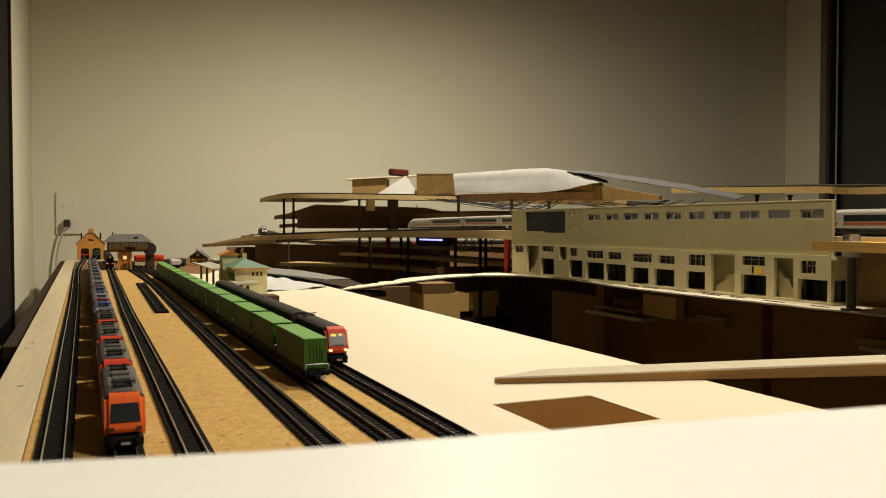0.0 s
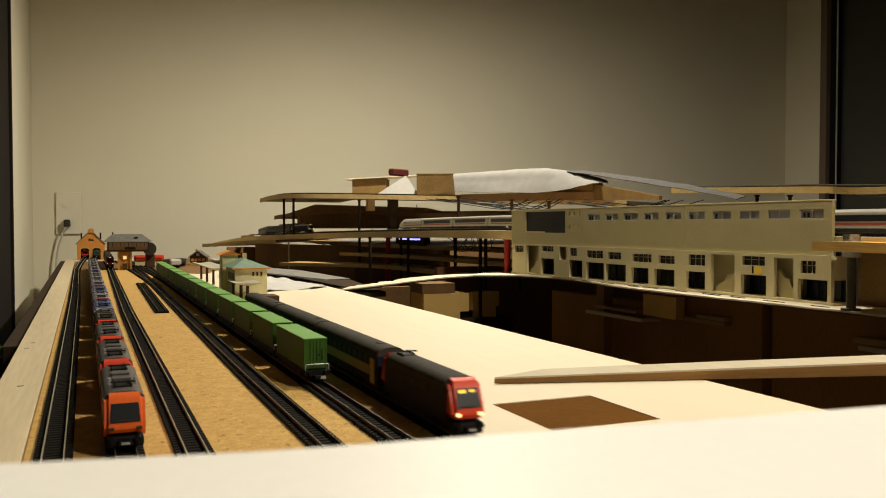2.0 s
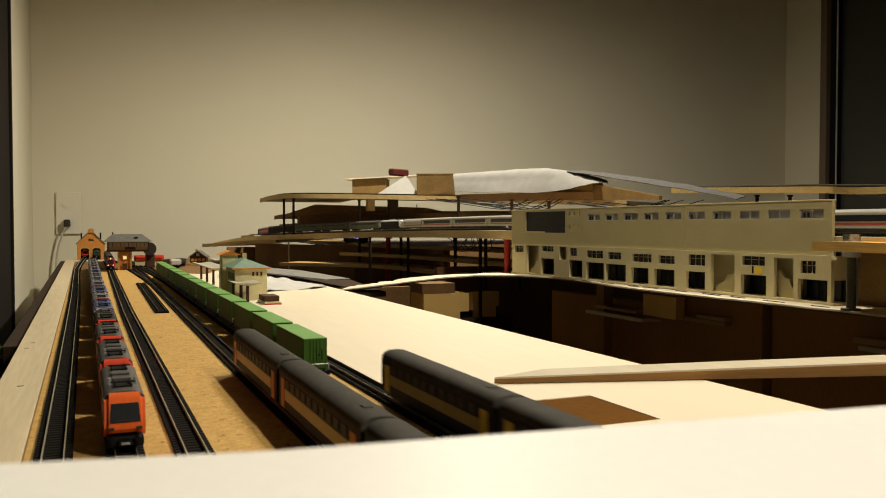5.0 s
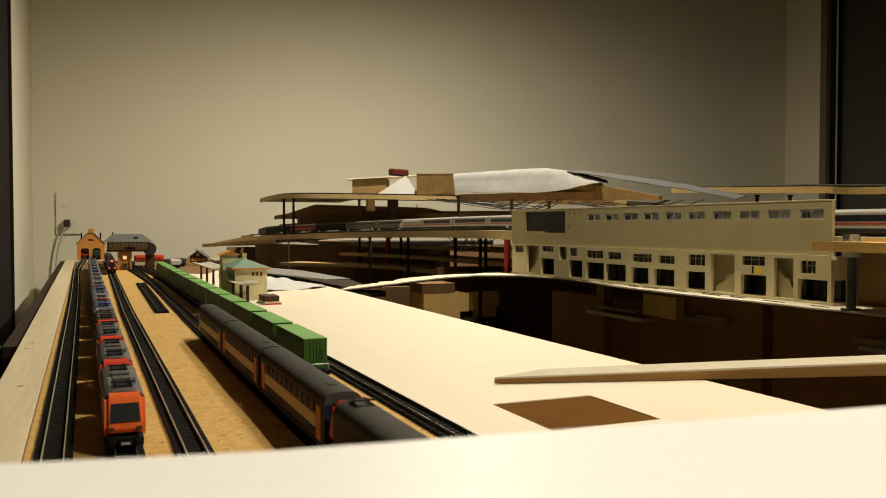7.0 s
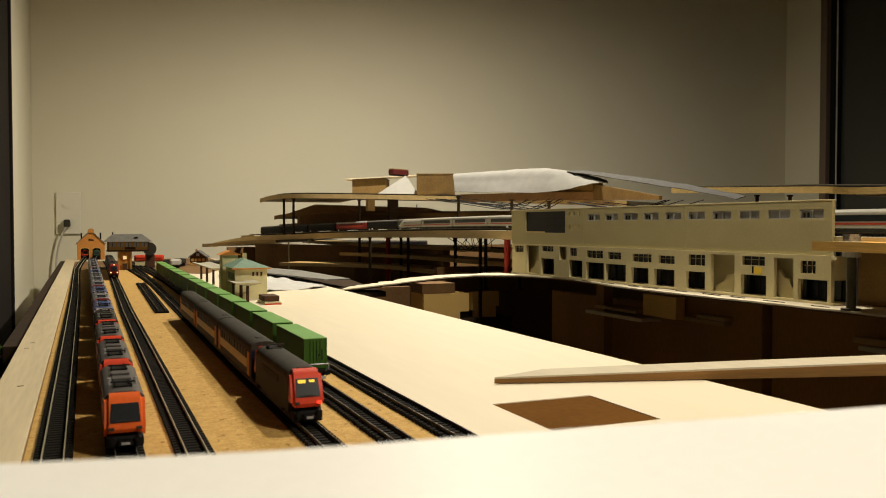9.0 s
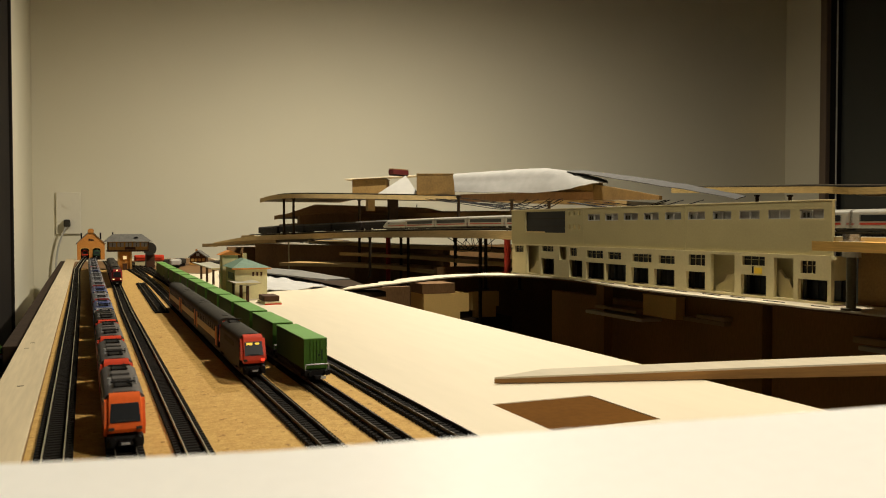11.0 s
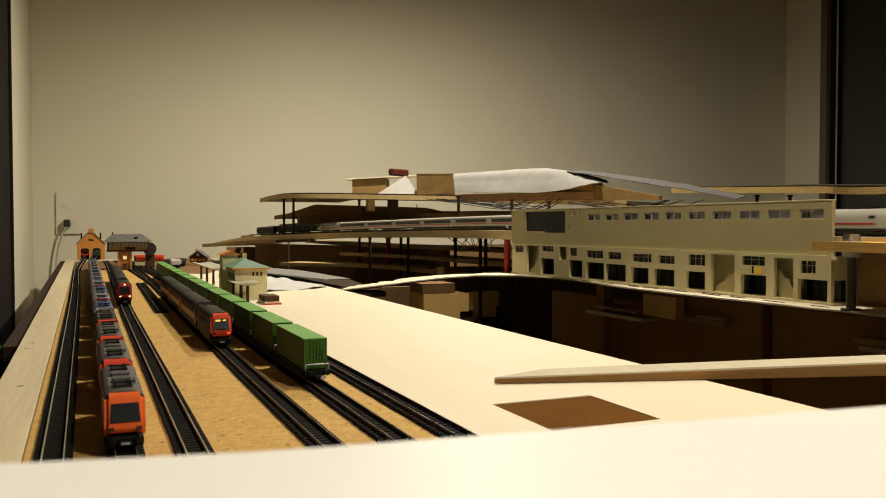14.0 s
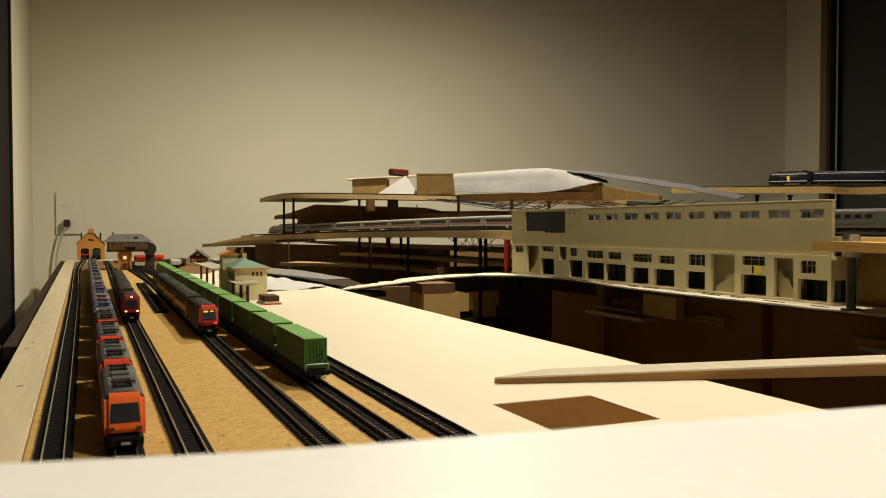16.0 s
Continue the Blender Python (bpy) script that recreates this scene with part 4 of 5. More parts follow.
for z in (0.19, 0.118):
    part("outlet", bm_cyl((-0.052, ROOM_Y1 - .0135, z), (-0.052, ROOM_Y1 - .0112, z), .021, seg=24), M_SOCKET, sk)
part("plug", bm_box(-0.068, ROOM_Y1 - .045, 0.104, -0.046, ROOM_Y1 - .014, 0.13, .005), M_GREYROOF, sk)
pts = spline([(-0.06, ROOM_Y1 - .04, .105), (-0.075, ROOM_Y1 - .035, .07), (-0.088, ROOM_Y1 - .03, .02), (-0.095, ROOM_Y1 - .03, -0.06), (-0.095, ROOM_Y1 - .03, -0.3)], 5)
part("cable", bm_tube(pts, .0035, 8), M_WHITE, sk, "hanging pale cable")
tagged(part("baseboard", bm_box(ROOM_X0 + .001, 3.0, FLOOR_Z, -0.06, 3.31, -0.2, .002), M_PLASTER), "white boxed pipe casing in the corner", "casing", kind="structure")

# ---------- right foreground: plank, pit ----------
rp = thing("ramp_wedge", "pale tapered plywood ramp lying over the board", "ramp", kind="structure")
q = [(0.2566, 0.5169, 0.0046), (0.5294, 0.4347, 0.0102), (0.80, 0.352, 0.0155), (0.84, 0.385, 0.0155), (0.5595, 0.4597, 0.0102), (0.3638, 0.5084, 0.0076), (0.3011, 0.5293, 0.0055)]
t = bmesh.new()
lo = [t.verts.new((x, y, 0.0004)) for x, y, z in q]
hi = [t.verts.new(p) for p in q]
for i in range(len(q)):
    t.faces.new((lo[i], lo[(i + 1) % 7], hi[(i + 1) % 7], hi[i]))
bmesh.ops.triangulate(t, faces=[t.faces.new(lo[::-1]), t.faces.new(hi)])
bmesh.ops.recalc_face_normals(t, faces=t.faces[:])
part("wedge", t, M_DIMPLY, rp)
side = Vector((-0.0822, -0.2728, 0)).normalized() * .0005
t = bmesh.new()
for i in (0, 1, 2):
    for o in (.1, 1.1):
        for z in (0.0005, q[i][2] - .0012):
            t.verts.new(Vector((q[i][0], q[i][1], z)) + side * o)
bmesh.ops.convex_hull(t, input=t.verts[:])
part("wedge_edge", t, M_PLYEDGE, rp, "brown layered plywood edge")
part("prop", bm_box(0.74, 0.38, -0.30, 0.765, 0.40, 0.0003), M_PINE, rp)
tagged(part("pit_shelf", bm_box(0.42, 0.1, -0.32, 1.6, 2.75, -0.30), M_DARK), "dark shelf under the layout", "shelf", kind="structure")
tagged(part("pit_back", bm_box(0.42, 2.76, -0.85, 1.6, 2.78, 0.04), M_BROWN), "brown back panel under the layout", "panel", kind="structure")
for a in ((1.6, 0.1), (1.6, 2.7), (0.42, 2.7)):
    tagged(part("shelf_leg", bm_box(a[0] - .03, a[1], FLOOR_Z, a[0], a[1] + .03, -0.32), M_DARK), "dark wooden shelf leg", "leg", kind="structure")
for y0, y1, m in ((0.56, 0.72, M_HARDBOARD), (0.735, 0.88, M_HARDBOARD), (1.05, 1.07, M_HARDBOARD)):
    tagged(part("support_panel", bm_box(0.70, y0, -0.30, 0.715, y1, 0.0228), m), "dark brown upright panel beneath the station", "panel", kind="structure")
for y0 in (0.3, 0.84):
    tagged(part("support_panel", bm_box(0.735, y0, -0.30, 0.75, y0 + .42, -0.002), M_HARDBOARD), "dark brown upright panel under the station", "panel", kind="structure")
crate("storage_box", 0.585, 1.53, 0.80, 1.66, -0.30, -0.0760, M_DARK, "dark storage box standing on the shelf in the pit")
def offcut(outline, y0, y1, material, label):
    ob = thing("fibreboard_offcut", label, "board offcut", "offcuts in the pit")
    part("board", bm_prism(outline, "y", y0, y1), material, ob)
    part("cut_edge", bm_prism([(x * .999 + .0006, z - .0002) for x, z in outline], "y", y1 + .0002, y1 + .0018), M_PINE, ob)
    return ob


offcut([(0.6061, -0.0249), (0.7028, -0.0257), (0.7028, -0.0617), (0.6831, -0.0617), (0.6831, -0.0758), (0.6061, -0.0758)], 1.53, 1.60, M_CARD, "tan fibreboard block with a stepped corner in the pit")
offcut([(0.7114, -0.0248), (0.7718, -0.0244), (0.7718, -0.054), (0.765, -0.054), (0.765, -0.0758), (0.720, -0.0758), (0.720, -0.0600), (0.7114, -0.0600)], 1.535, 1.55, M_CARD, "thin tan fibreboard offcut leaning in the pit")
crate("dark_block", 0.6040, 1.532, 0.6733, 1.598, -0.0248, -0.005, M_BROWN, "dark brown block resting on the tan fibreboard")
# panel added to keep the back of the pit dark
tagged(part("support_panel", bm_box(0.69, 1.665, -0.30, 1.4, 1.68, 0.02), M_BROWN), "dark brown panel at the back of the pit", "panel", kind="structure")
tagged(part("support_panel", bm_box(0.508, 1.53, -0.30, 0.578, 1.545, -0.009), M_BROWN), "dark brown upright panel in the pit", "panel", kind="structure")
tagged(part("support_panel", bm_box(0.440, 1.535, -0.30, 0.507, 1.55, -0.0115), M_TAN), "tan upright panel at the end of the board", "panel", kind="structure")
for x, y0, y1, z0, z1, m in ((0.688, 0.782, 0.832, -0.0045, 0.0003, M_PINE), (0.690, 0.785, 0.86, -0.0105, -0.0055, M_PINE), (0.688, 0.52, 0.603, -0.0055, 0.0006, M_PINE), (0.692, 0.50, 0.60, -0.013, -0.0085, M_PLY), (0.686, 0.94, 1.078, -0.0215, -0.0165, M_PLY), (0.690, 0.96, 1.06, -0.0120, -0.0080, M_PINE)):
    tagged(part("cross_slat", bm_box(x, y0, z0, x + .034, y1, z1, .0006), m), "pale wooden slat beneath the road board", "slat", kind="structure")
crate("small_carton", 0.684, 0.866, 0.698, 0.934, -0.0105, 0.0180, M_CARD, "small tan carton stuck below the road board")
# round tin by the left edge of the board
ob = thing("toy_ball", "red, white and green striped ball on a dark cabinet", "ball")
t = bmesh.new()
bmesh.ops.create_uvsphere(t, u_segments=24, v_segments=16, radius=.018, matrix=Matrix.Translation((-0.094, 1.0, -0.032)))
part("ball", t, M_GREEN, ob, smooth=True)
part("stripe", bm_cyl((-0.094, 1.0, -0.030), (-0.094, 1.0, -0.0265), .0182, .0175, seg=24), M_WHITE, ob, smooth=True)
part("cap", bm_cyl((-0.094, 1.0, -0.0262), (-0.094, 1.0, -0.0145), .0176, .006, seg=24), M_RED, ob, smooth=True)
tagged(part("side_cabinet", bm_box(-0.16, 0.6, FLOOR_Z, -0.074, 1.03, -0.05, .003), M_DARK), "dark wooden cabinet beside the layout", "cabinet")

# far yard: added dark brown sheets, fan of tracks; pencil marks on the strip
tagged(part("dark_sheet", bm_prism([(-0.0268, 2.30), (0.05, 2.20), (0.188, 2.16), (0.188, 2.715), (-0.0268, 2.715)], "z", 0.0023, 0.0030), M_BROWN), "dark brown sheet in the far yard", "ballast", kind="structure")
tagged(part("dark_sheet", bm_prism([(0.192, 2.02), (0.25, 1.95), (0.36, 2.3), (0.38, 2.9), (0.192, 2.9)], "z", 0.0003, 0.0012), M_BROWN), "dark brown sheet behind the platforms", "ballast", kind="structure")
track("model_track", [(0.0865, 2.70), (0.100, 2.20), (0.1115, 1.75), (0.1130, 1.60)], "black connecting track fanning out in the far yard")
track("model_track", [(0.118, 2.65), (0.1295, 2.25), (0.1385, 1.85), (0.1405, 1.70)], "black connecting track beside the container wagons")
for x, y, r in ((-0.0445, 0.845, 8), (-0.047, 0.81, -5), (-0.04, 0.62, 12)):
    mk = tagged(part("pencil_mark", bm_box(-.002, -.0006, 0.0025, .002, .0006, 0.0027), M_GREYROOF), "short dark pencil mark on the wood strip", "mark")
    mk.matrix_world = pose(x, y, 0, 0, 0, r)
# ---------- trains ----------
M_SILVER = mat("silver_loco_paint", (0.4, 0.4, 0.4), 0.35, 0.3, vary=0.1)
M_BLUE = mat("loco_blue", (0.05, 0.08, 0.22), 0.4, vary=0.1)
M_DKGREEN = mat("loco_dark_green", (0.03, 0.075, 0.04), 0.45, vary=0.1)
M_LETTER = mat("container_lettering", (0.012, 0.03, 0.01), 0.5, vary=0.1)
M_DKRED = mat("loco_dark_red", (0.3, 0.025, 0.02), 0.45, vary=0.1)
M_MIDROOF = mat("mid_grey_roof", (0.1, 0.092, 0.085), 0.5, vary=0.2, spec=0.1)
M_CREAM_BODY = mat("offwhite_train_plastic", (0.33, 0.315, 0.27), 0.35, vary=0.06)
M_PALEROOF = mat("pale_grey_roof", (0.22, 0.22, 0.23), 0.5, vary=0.2)
# Dark brown train sides, their shade included in the colour.
M_BROWNCOACH = mat("coach_shadow_brown", (0.022, 0.017, 0.018), 0.5, spec=0.06, vary=0.15)
# Coach cream darkened: shade on the outer train's side is in the colour.
M_SHADEDCREAM = mat("shaded_cream", (0.3, 0.24, 0.11), 0.5, vary=0.1)
M_DOOR = mat("orange_door", (0.6, 0.17, 0.03), 0.45, vary=0.1)
M_YELLOWDOOR = mat("yellow_door", (0.55, 0.42, 0.06), 0.45, vary=0.1)
M_HEAD = mat("warm_headlight", (1.0, 0.72, 0.3), 0.4, emit=1.6)
M_TAIL = mat("red_tail_light", (1.0, 0.05, 0.02), 0.4, emit=1.5)
M_GLOW = mat("yellow_destination_glow", (1.0, 0.62, 0.08), 0.4, emit=0.9)
M_BLUEGLOW = mat("cool_window_glow", (0.35, 0.35, 1.0), 0.4, emit=2.0)
M_GREYCOACH = mat("grey_green_coach", (0.1, 0.1, 0.075), 0.45, vary=0.1)
M_COACHGLASS = mat("dull_coach_window", (0.012, 0.012, 0.016), 0.45, vary=0.1, spec=0.12)
M_STRIPE = mat("red_stripe", (0.32, 0.04, 0.025), 0.4, vary=0.05)

HALF = 0.0091


def shell(L, z0, z1, half=HALF, front=0.0, rear=0.0, roof=False, bm=None):
    """A vehicle body from z0 to z1 along y, its ends leaning back by front and rear at the top."""
    t = bmesh.new()
    if roof:
        prof = [(-half, z0)] + [(-half * math.cos(math.pi * k / 10) ** .75 if k < 5 else half * abs(math.cos(math.pi * k / 10)) ** .75, z0 + .0008 + (z1 - z0 - .0008) * math.sin(math.pi * k / 10)) for k in range(0, 11)] + [(half, z0)]
        prof = [p for k, p in enumerate(prof) if k == 0 or (abs(p[0] - prof[k - 1][0]) + abs(p[1] - prof[k - 1][1])) > 1e-7]
    else:
        prof = [(-half, z0), (-half, z1), (half, z1), (half, z0)]
    ends = []
    for y, lean in ((0.0, front), (L, -rear)):
        ends.append([t.verts.new((x, y + lean * (z - z0) / (z1 - z0), z)) for x, z in prof])
    n = len(prof)
    t.faces.new(ends[0]), t.faces.new(ends[1][::-1])
    for i in range(n):
        t.faces.new((ends[0][i], ends[1][i], ends[1][(i + 1) % n], ends[0][(i + 1) % n]))
    bmesh.ops.recalc_face_normals(t, faces=t.faces[:])
    return join(bm, t)


def bogie(ob, y, L=0.03):
    b = part("bogie", bm_box(-.0062, y - L / 2, .0012, .0062, y + L / 2, .0048, .0006), M_BLACK, ob)
    for dy in (-L * .33, L * .33):
        part("wheelset", bm_cyl((-.0056, y + dy, .003), (.0056, y + dy, .003), .003, seg=12), M_GREYROOF, b)


def pantograph(ob, y, z):
    base = part("pantograph", bm_box(-.0042, y - .0055, z, .0042, y + .0055, z + .0007, .0002), M_BLACK, ob, "folded dark pantograph")
    for s in (-1, 1):
        part("lower_arm", bm_cyl((s * .0038, y - .005, z + .0008), (s * .0026, y + .0065, z + .0015), .0003, seg=6), M_BLACK, base)
        part("upper_arm", bm_cyl((s * .0026, y + .0065, z + .0015), (s * .0034, y - .0035, z + .0021), .0003, seg=6), M_BLACK, base)
        part("insulator", bm_cyl((s * .0036, y + .0045, z + .0002), (s * .0036, y + .0045, z + .0014), .0006, seg=8), M_MIDROOF, base)
    for dy in (-.0038, -.0022):
        part("contact_strip", bm_cyl((-.0056, y + dy, z + .0022), (.0056, y + dy, z + .0022), .0003, seg=6), M_BLACK, base)


def loco(name, label, L, side, nose, roofm, lamps=None, glow=None, roof_gear=True, group="", tail=None, gear="full"):
    """An electric locomotive; its front is at y = 0 and looks towards -y."""
    ob = thing(name, label, "model locomotive", group)
    part("body", shell(L - .018, .0042, .0195), side, ob).location = (0, .009, 0)
    part("roof", shell(L - .022, .0195, .0242, roof=True), roofm, ob, smooth=True).location = (0, .011, 0)
    for s, y in ((1, 0.0), (-1, L)):
        t = bmesh.new()
        pr = [(0.0012, .0072), (0.0, .0090), (0.0006, .0125), (.0050, .0218), (.0070, .0232), (.0098, .0238), (.0098, .0072)]
        for a, w in ((0, 1),):
            bm_prism(pr, "x", -HALF * 1.005, HALF * 1.005, bm=t)
        for v in t.verts:
            v.co.x *= 1 - .06 * max(0.0, (v.co.z - .0125) / .0113) ** 2
            if v.co.y < .003:
                v.co.x *= .98
        bmesh.ops.bevel(t, geom=[e for e in t.edges if abs(e.verts[0].co.x) > .006 and abs(e.verts[1].co.x - e.verts[0].co.x) < .002], offset=.0020, segments=3, affect="EDGES")
        if s < 0:
            bmesh.ops.transform(t, matrix=Matrix.Translation((0, L, 0)) @ Matrix.Rotation(math.pi, 4, "Z"), verts=t.verts[:])
        cab = part("cab_front", t, nose, ob, smooth=True)
        t = bmesh.new()
        bm_prism([(.0004, .0120), (.0041, .0199), (.0047, .0199), (.0010, .0120)], "x", -.0066, .0066, bm=t)
        for v in t.verts:
            v.co.y -= .0004
            v.co.x *= 1 - .10 * max(0.0, (v.co.z - .012) / .008)
        if s < 0:
            bmesh.ops.transform(t, matrix=Matrix.Translation((0, L, 0)) @ Matrix.Rotation(math.pi, 4, "Z"), verts=t.verts[:])
        ws = part("windscreen", t, M_GLASSDARK, cab, "dark glossy windscreen")
        if s > 0:
            part("wiper", bm_box(-.004, -.0003, .0124, .004, .0002, .0128), M_GREYROOF, ws)
            if glow:
                part("destination_sign", bm_box(-.0050, .0028, .0180, -.0008, .0034, .0193), glow, ws, "glowing yellow destination sign")
                part("cab_lamp", bm_box(.0012, .0028, .0182, .0040, .0034, .0192), glow, ws, "glowing yellow cab lamp")
            for x in (-.006, .006):
                m = (tail if x > 0 and tail else lamps) or M_GREYROOF
                part("headlight", bm_box(x - .0013, -.0006, .0086, x + .0012, .0006, .0099, .0002), m, cab)
            if lamps and not glow:
                part("top_light", bm_cyl((0, .0048, .0223), (0, .0065, .0223), .0011, seg=8), lamps, cab)
            part("coupler", bm_box(-.003, -.0035, .0022, .003, .001, .0042, .0004), M_BLACK, ob)
            part("number_plate_bar", bm_box(-.0018, -.0039, .0028, .0018, -.0034, .0038), M_SILVER, ob)
        part("snow_plough", bm_box(-.0080, .0006 if s > 0 else L - .009, .0005, .0080, .009 if s > 0 else L - .0006, .0056, .0010), M_BLACK, ob)
        for x in (-.0055, .0055):
            part("buffer", bm_cyl((x, -.0028 if s > 0 else L + .0028, .0046), (x, .001 if s > 0 else L - .001, .0046), .0014, seg=10), M_BLACK, ob)
    part("skirt", bm_box(-.0084, .028, .002, .0084, L - .028, .0041), M_BLACK, ob)
    bogie(ob, .02), bogie(ob, L - .02)
    if roof_gear and gear == "rear":
        pantograph(ob, L - .022, .0238)
    elif roof_gear:
        pantograph(ob, .026, .0242), pantograph(ob, L - .026, .0242)
        for k in range(2):
            y = L * (.42 + .15 * k)
            part("roof_box", bm_box(-.0045, y - .004, .0243, .0045, y + .004, .0254, .0004), roofm, ob)
        for x in (-.006, .006):
            part("insulator", bm_cyl((x, L * .32, .0235), (x, L * .32, .0268), .0009, seg=8), M_SILVER, ob)
    part("side_vents", bm_box(-HALF - .0003, L * .3, .0145, HALF + .0003, L * .7, .0175), M_GREYROOF, ob)
    return ob


def coach(label, L, side, band, door, roofm, glass=None, group="", windows=10):
    glass = glass or M_COACHGLASS
    ob = thing("coach", label, "model coach", group)
    part("body", shell(L - .004, .0040, .0198), side, ob).location = (0, .002, 0)
    part("roof", shell(L - .004, .0198, .0246, roof=True), roofm, ob, smooth=True).location = (0, .002, 0)
    part("side_band", bm_box(-HALF - .0003, .018, .0084, HALF + .0003, L - .018, .0136), band, ob)
    for k in range(windows):
        y = .025 + (L - .05) * k / (windows - 1)
        part("window", bm_box(-HALF - .0004, y - .0042, .0144, HALF + .0004, y + .0042, .0184), glass, ob)
    for y in (.0125, L - .0125):
        part("door", bm_box(-HALF - .0003, y - .004, .0045, HALF + .0003, y + .004, .0178), door, ob)
    for y in (.0008, L - .0008):
        part("gangway", bm_box(-.0045, y - .0016, .005, .0045, y + .0016, .0205), M_BLACK, ob)
    part("underframe", bm_box(-.006, .045, .0018, .006, L - .045, .0039), M_BLACK, ob)
    part("roof_vent", bm_box(-.002, .020, .0243, .002, .026, .0249), roofm, ob)
    bogie(ob, .026), bogie(ob, L - .026)
    return ob


def resize(ob, sx, sy, sz):
    """Brings a vehicle and all its parts to its true size."""
    for o in ob.children_recursive:
        o.data.transform(Matrix.Diagonal((sx, sy, sz, 1)))
        o.location = (o.location.x * sx, o.location.y * sy, o.location.z * sz)
    return ob


# parked line of locomotives
PARK = "locomotives parked nose to tail"
kinds = [loco("locomotive", "orange-red electric locomotive with dark grey roof, parked in front", .1040, M_ORANGE, M_ORANGE, M_MIDROOF, group=PARK),
         loco("locomotive", "red electric locomotive with dark roof gear, parked in line", .1085, M_RED, M_RED, M_MIDROOF, group=PARK),
         loco("locomotive", "grey and dark blue electric locomotive, parked in line", .1065, M_BLUE, M_SILVER, M_BLUE, group=PARK),
         loco("locomotive", "silver grey electric locomotive, parked in line", .1085, M_SILVER, M_SILVER, M_PALEROOF, group=PARK),
         loco("locomotive", "dark red electric locomotive with silver roof, parked in line", .1085, M_DKRED, M_DKRED, M_PALEROOF, group=PARK),
         loco("locomotive", "dark grey electric locomotive with red cab corners, parked in line", .107, M_BLUEDARK, M_RED, M_GREYROOF, group=PARK)]
for k in kinds:
    resize(k, 1.0, 1.0, 1.02)
y = 0.409
RAIL_Z = 0.0065
order = [0, 1, 1, 5, 2, 4, 2, 4, 3, 3, 2, 3, 4, 3, 3, 3]
lens = [.1040, .1085, .1065, .1085, .1085, .107]
used = set()
for k in order:
    m = pose(0.0162, y, RAIL_Z)
    if k in used:
        copy_thing(kinds[k], m)
    else:
        kinds[k].matrix_world = m
        used.add(k)
    y += lens[k] + .0035
shed_loco = loco("locomotive", "red locomotive standing in the shed gate", .08, M_RED, M_RED, M_BLACK, lamps=M_TAIL, roof_gear=False)
shed_loco.matrix_world = pose(0.0002, 2.935, RAIL_Z)
shed_loco = loco("locomotive", "dark green locomotive standing in the shed gate", .08, M_DKGREEN, M_DKGREEN, M_SILVER, roof_gear=False)
shed_loco.matrix_world = pose(0.0345, 2.915, RAIL_Z)


def wagon():
    """A flat wagon with one green container."""
    ob = thing("container_wagon", "black flat wagon carrying one green container", "model wagon", "container train")
    L = .103
    part("frame", bm_box(-.0085, .001, .0042, .0085, L - .001, .0062, .0003), M_BLACK, ob)
    part("headstock", bm_box(-.0088, .0, .0036, .0088, .0018, .0066), M_BLACK, ob)
    for x in (-.0055, .0055):
        part("buffer", bm_cyl((x, -.003, .005), (x, .001, .005), .0014, seg=10), M_BLACK, ob)
    part("coupler", bm_box(-.0025, -.0045, .002, .0025, .001, .0038), M_BLACK, ob)
    part("plate_bar", bm_box(.001, -.005, .0022, .0045, -.0046, .0038), M_WHITE, ob)
    rail = bmesh.new()
    for a, b in (((-.008, .0015, .0062), (-.008, .0015, .0098)), ((.008, .0015, .0062), (.008, .0015, .0098)), ((-.008, .0015, .0098), (.008, .0015, .0098))):
        bm_cyl(a, b, .0004, seg=6, bm=rail)
    part("hand_bar", rail, M_SILVER, ob)
    part("side_sill", bm_box(-.0088, .012, .002, -.0078, L - .012, .0041), M_BLACK, ob)
    part("side_sill", bm_box(.0078, .012, .002, .0088, L - .012, .0041), M_BLACK, ob)
    bogie(ob, .016, .02), bogie(ob, L - .016, .02)
    y0, y1, z0, z1 = .006, .0995, .0064, .0245
    # sides take the shaded green, the roof the lit one
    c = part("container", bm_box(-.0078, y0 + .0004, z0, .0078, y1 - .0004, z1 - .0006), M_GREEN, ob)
    part("container_roof", bm_box(-.0081, y0, z1 - .0005, .0081, y1, z1, .0002), M_GREENLIT, c)
    for x in (-.0081, .0071):
        part("corner_post", bm_box(x, y0, z0, x + .001, y0 + .001, z1 - .0006), M_GREEN, c)
    for x in (-.0035, -.0012, .0012, .0035):
        part("lock_bar", bm_cyl((x, y0, z0 + .001), (x, y0, z1 - .0015), .00035, seg=6), M_GREEN, c)
    t = bm_box(.0006, y0 - .0002, z0 + .0050, .0016, y0 + .0003, z0 + .0115)
    bm_box(.0040, y0 - .0002, z0 + .0050, .0050, y0 + .0003, z0 + .0115, bm=t)
    bm_box(.0016, y0 - .0002, z0 + .0077, .0040, y0 + .0003, z0 + .0088, bm=t)
    part("door_letter", t, M_LETTER, c, "dark capital letter H on the container door")
    return ob


w0 = resize(wagon(), 0.96, 0.93, 1.13)
w0.matrix_world = pose(.1390, .5385, RAIL_Z)
for k in range(1, 13):
    yy = .5385 + .0992 * k
    copy_thing(w0, pose(.1390 if yy < .8 else (.1390 + (yy - .8) * .0019 if yy < 1.6 else .1405 + (yy - 1.6) * .0107), yy, RAIL_Z))

# the moving trains
loco_len, coach_len = .117, .161
TA, TB, TC = "train on the outer track", "train on the through track", "train beside the parked line"
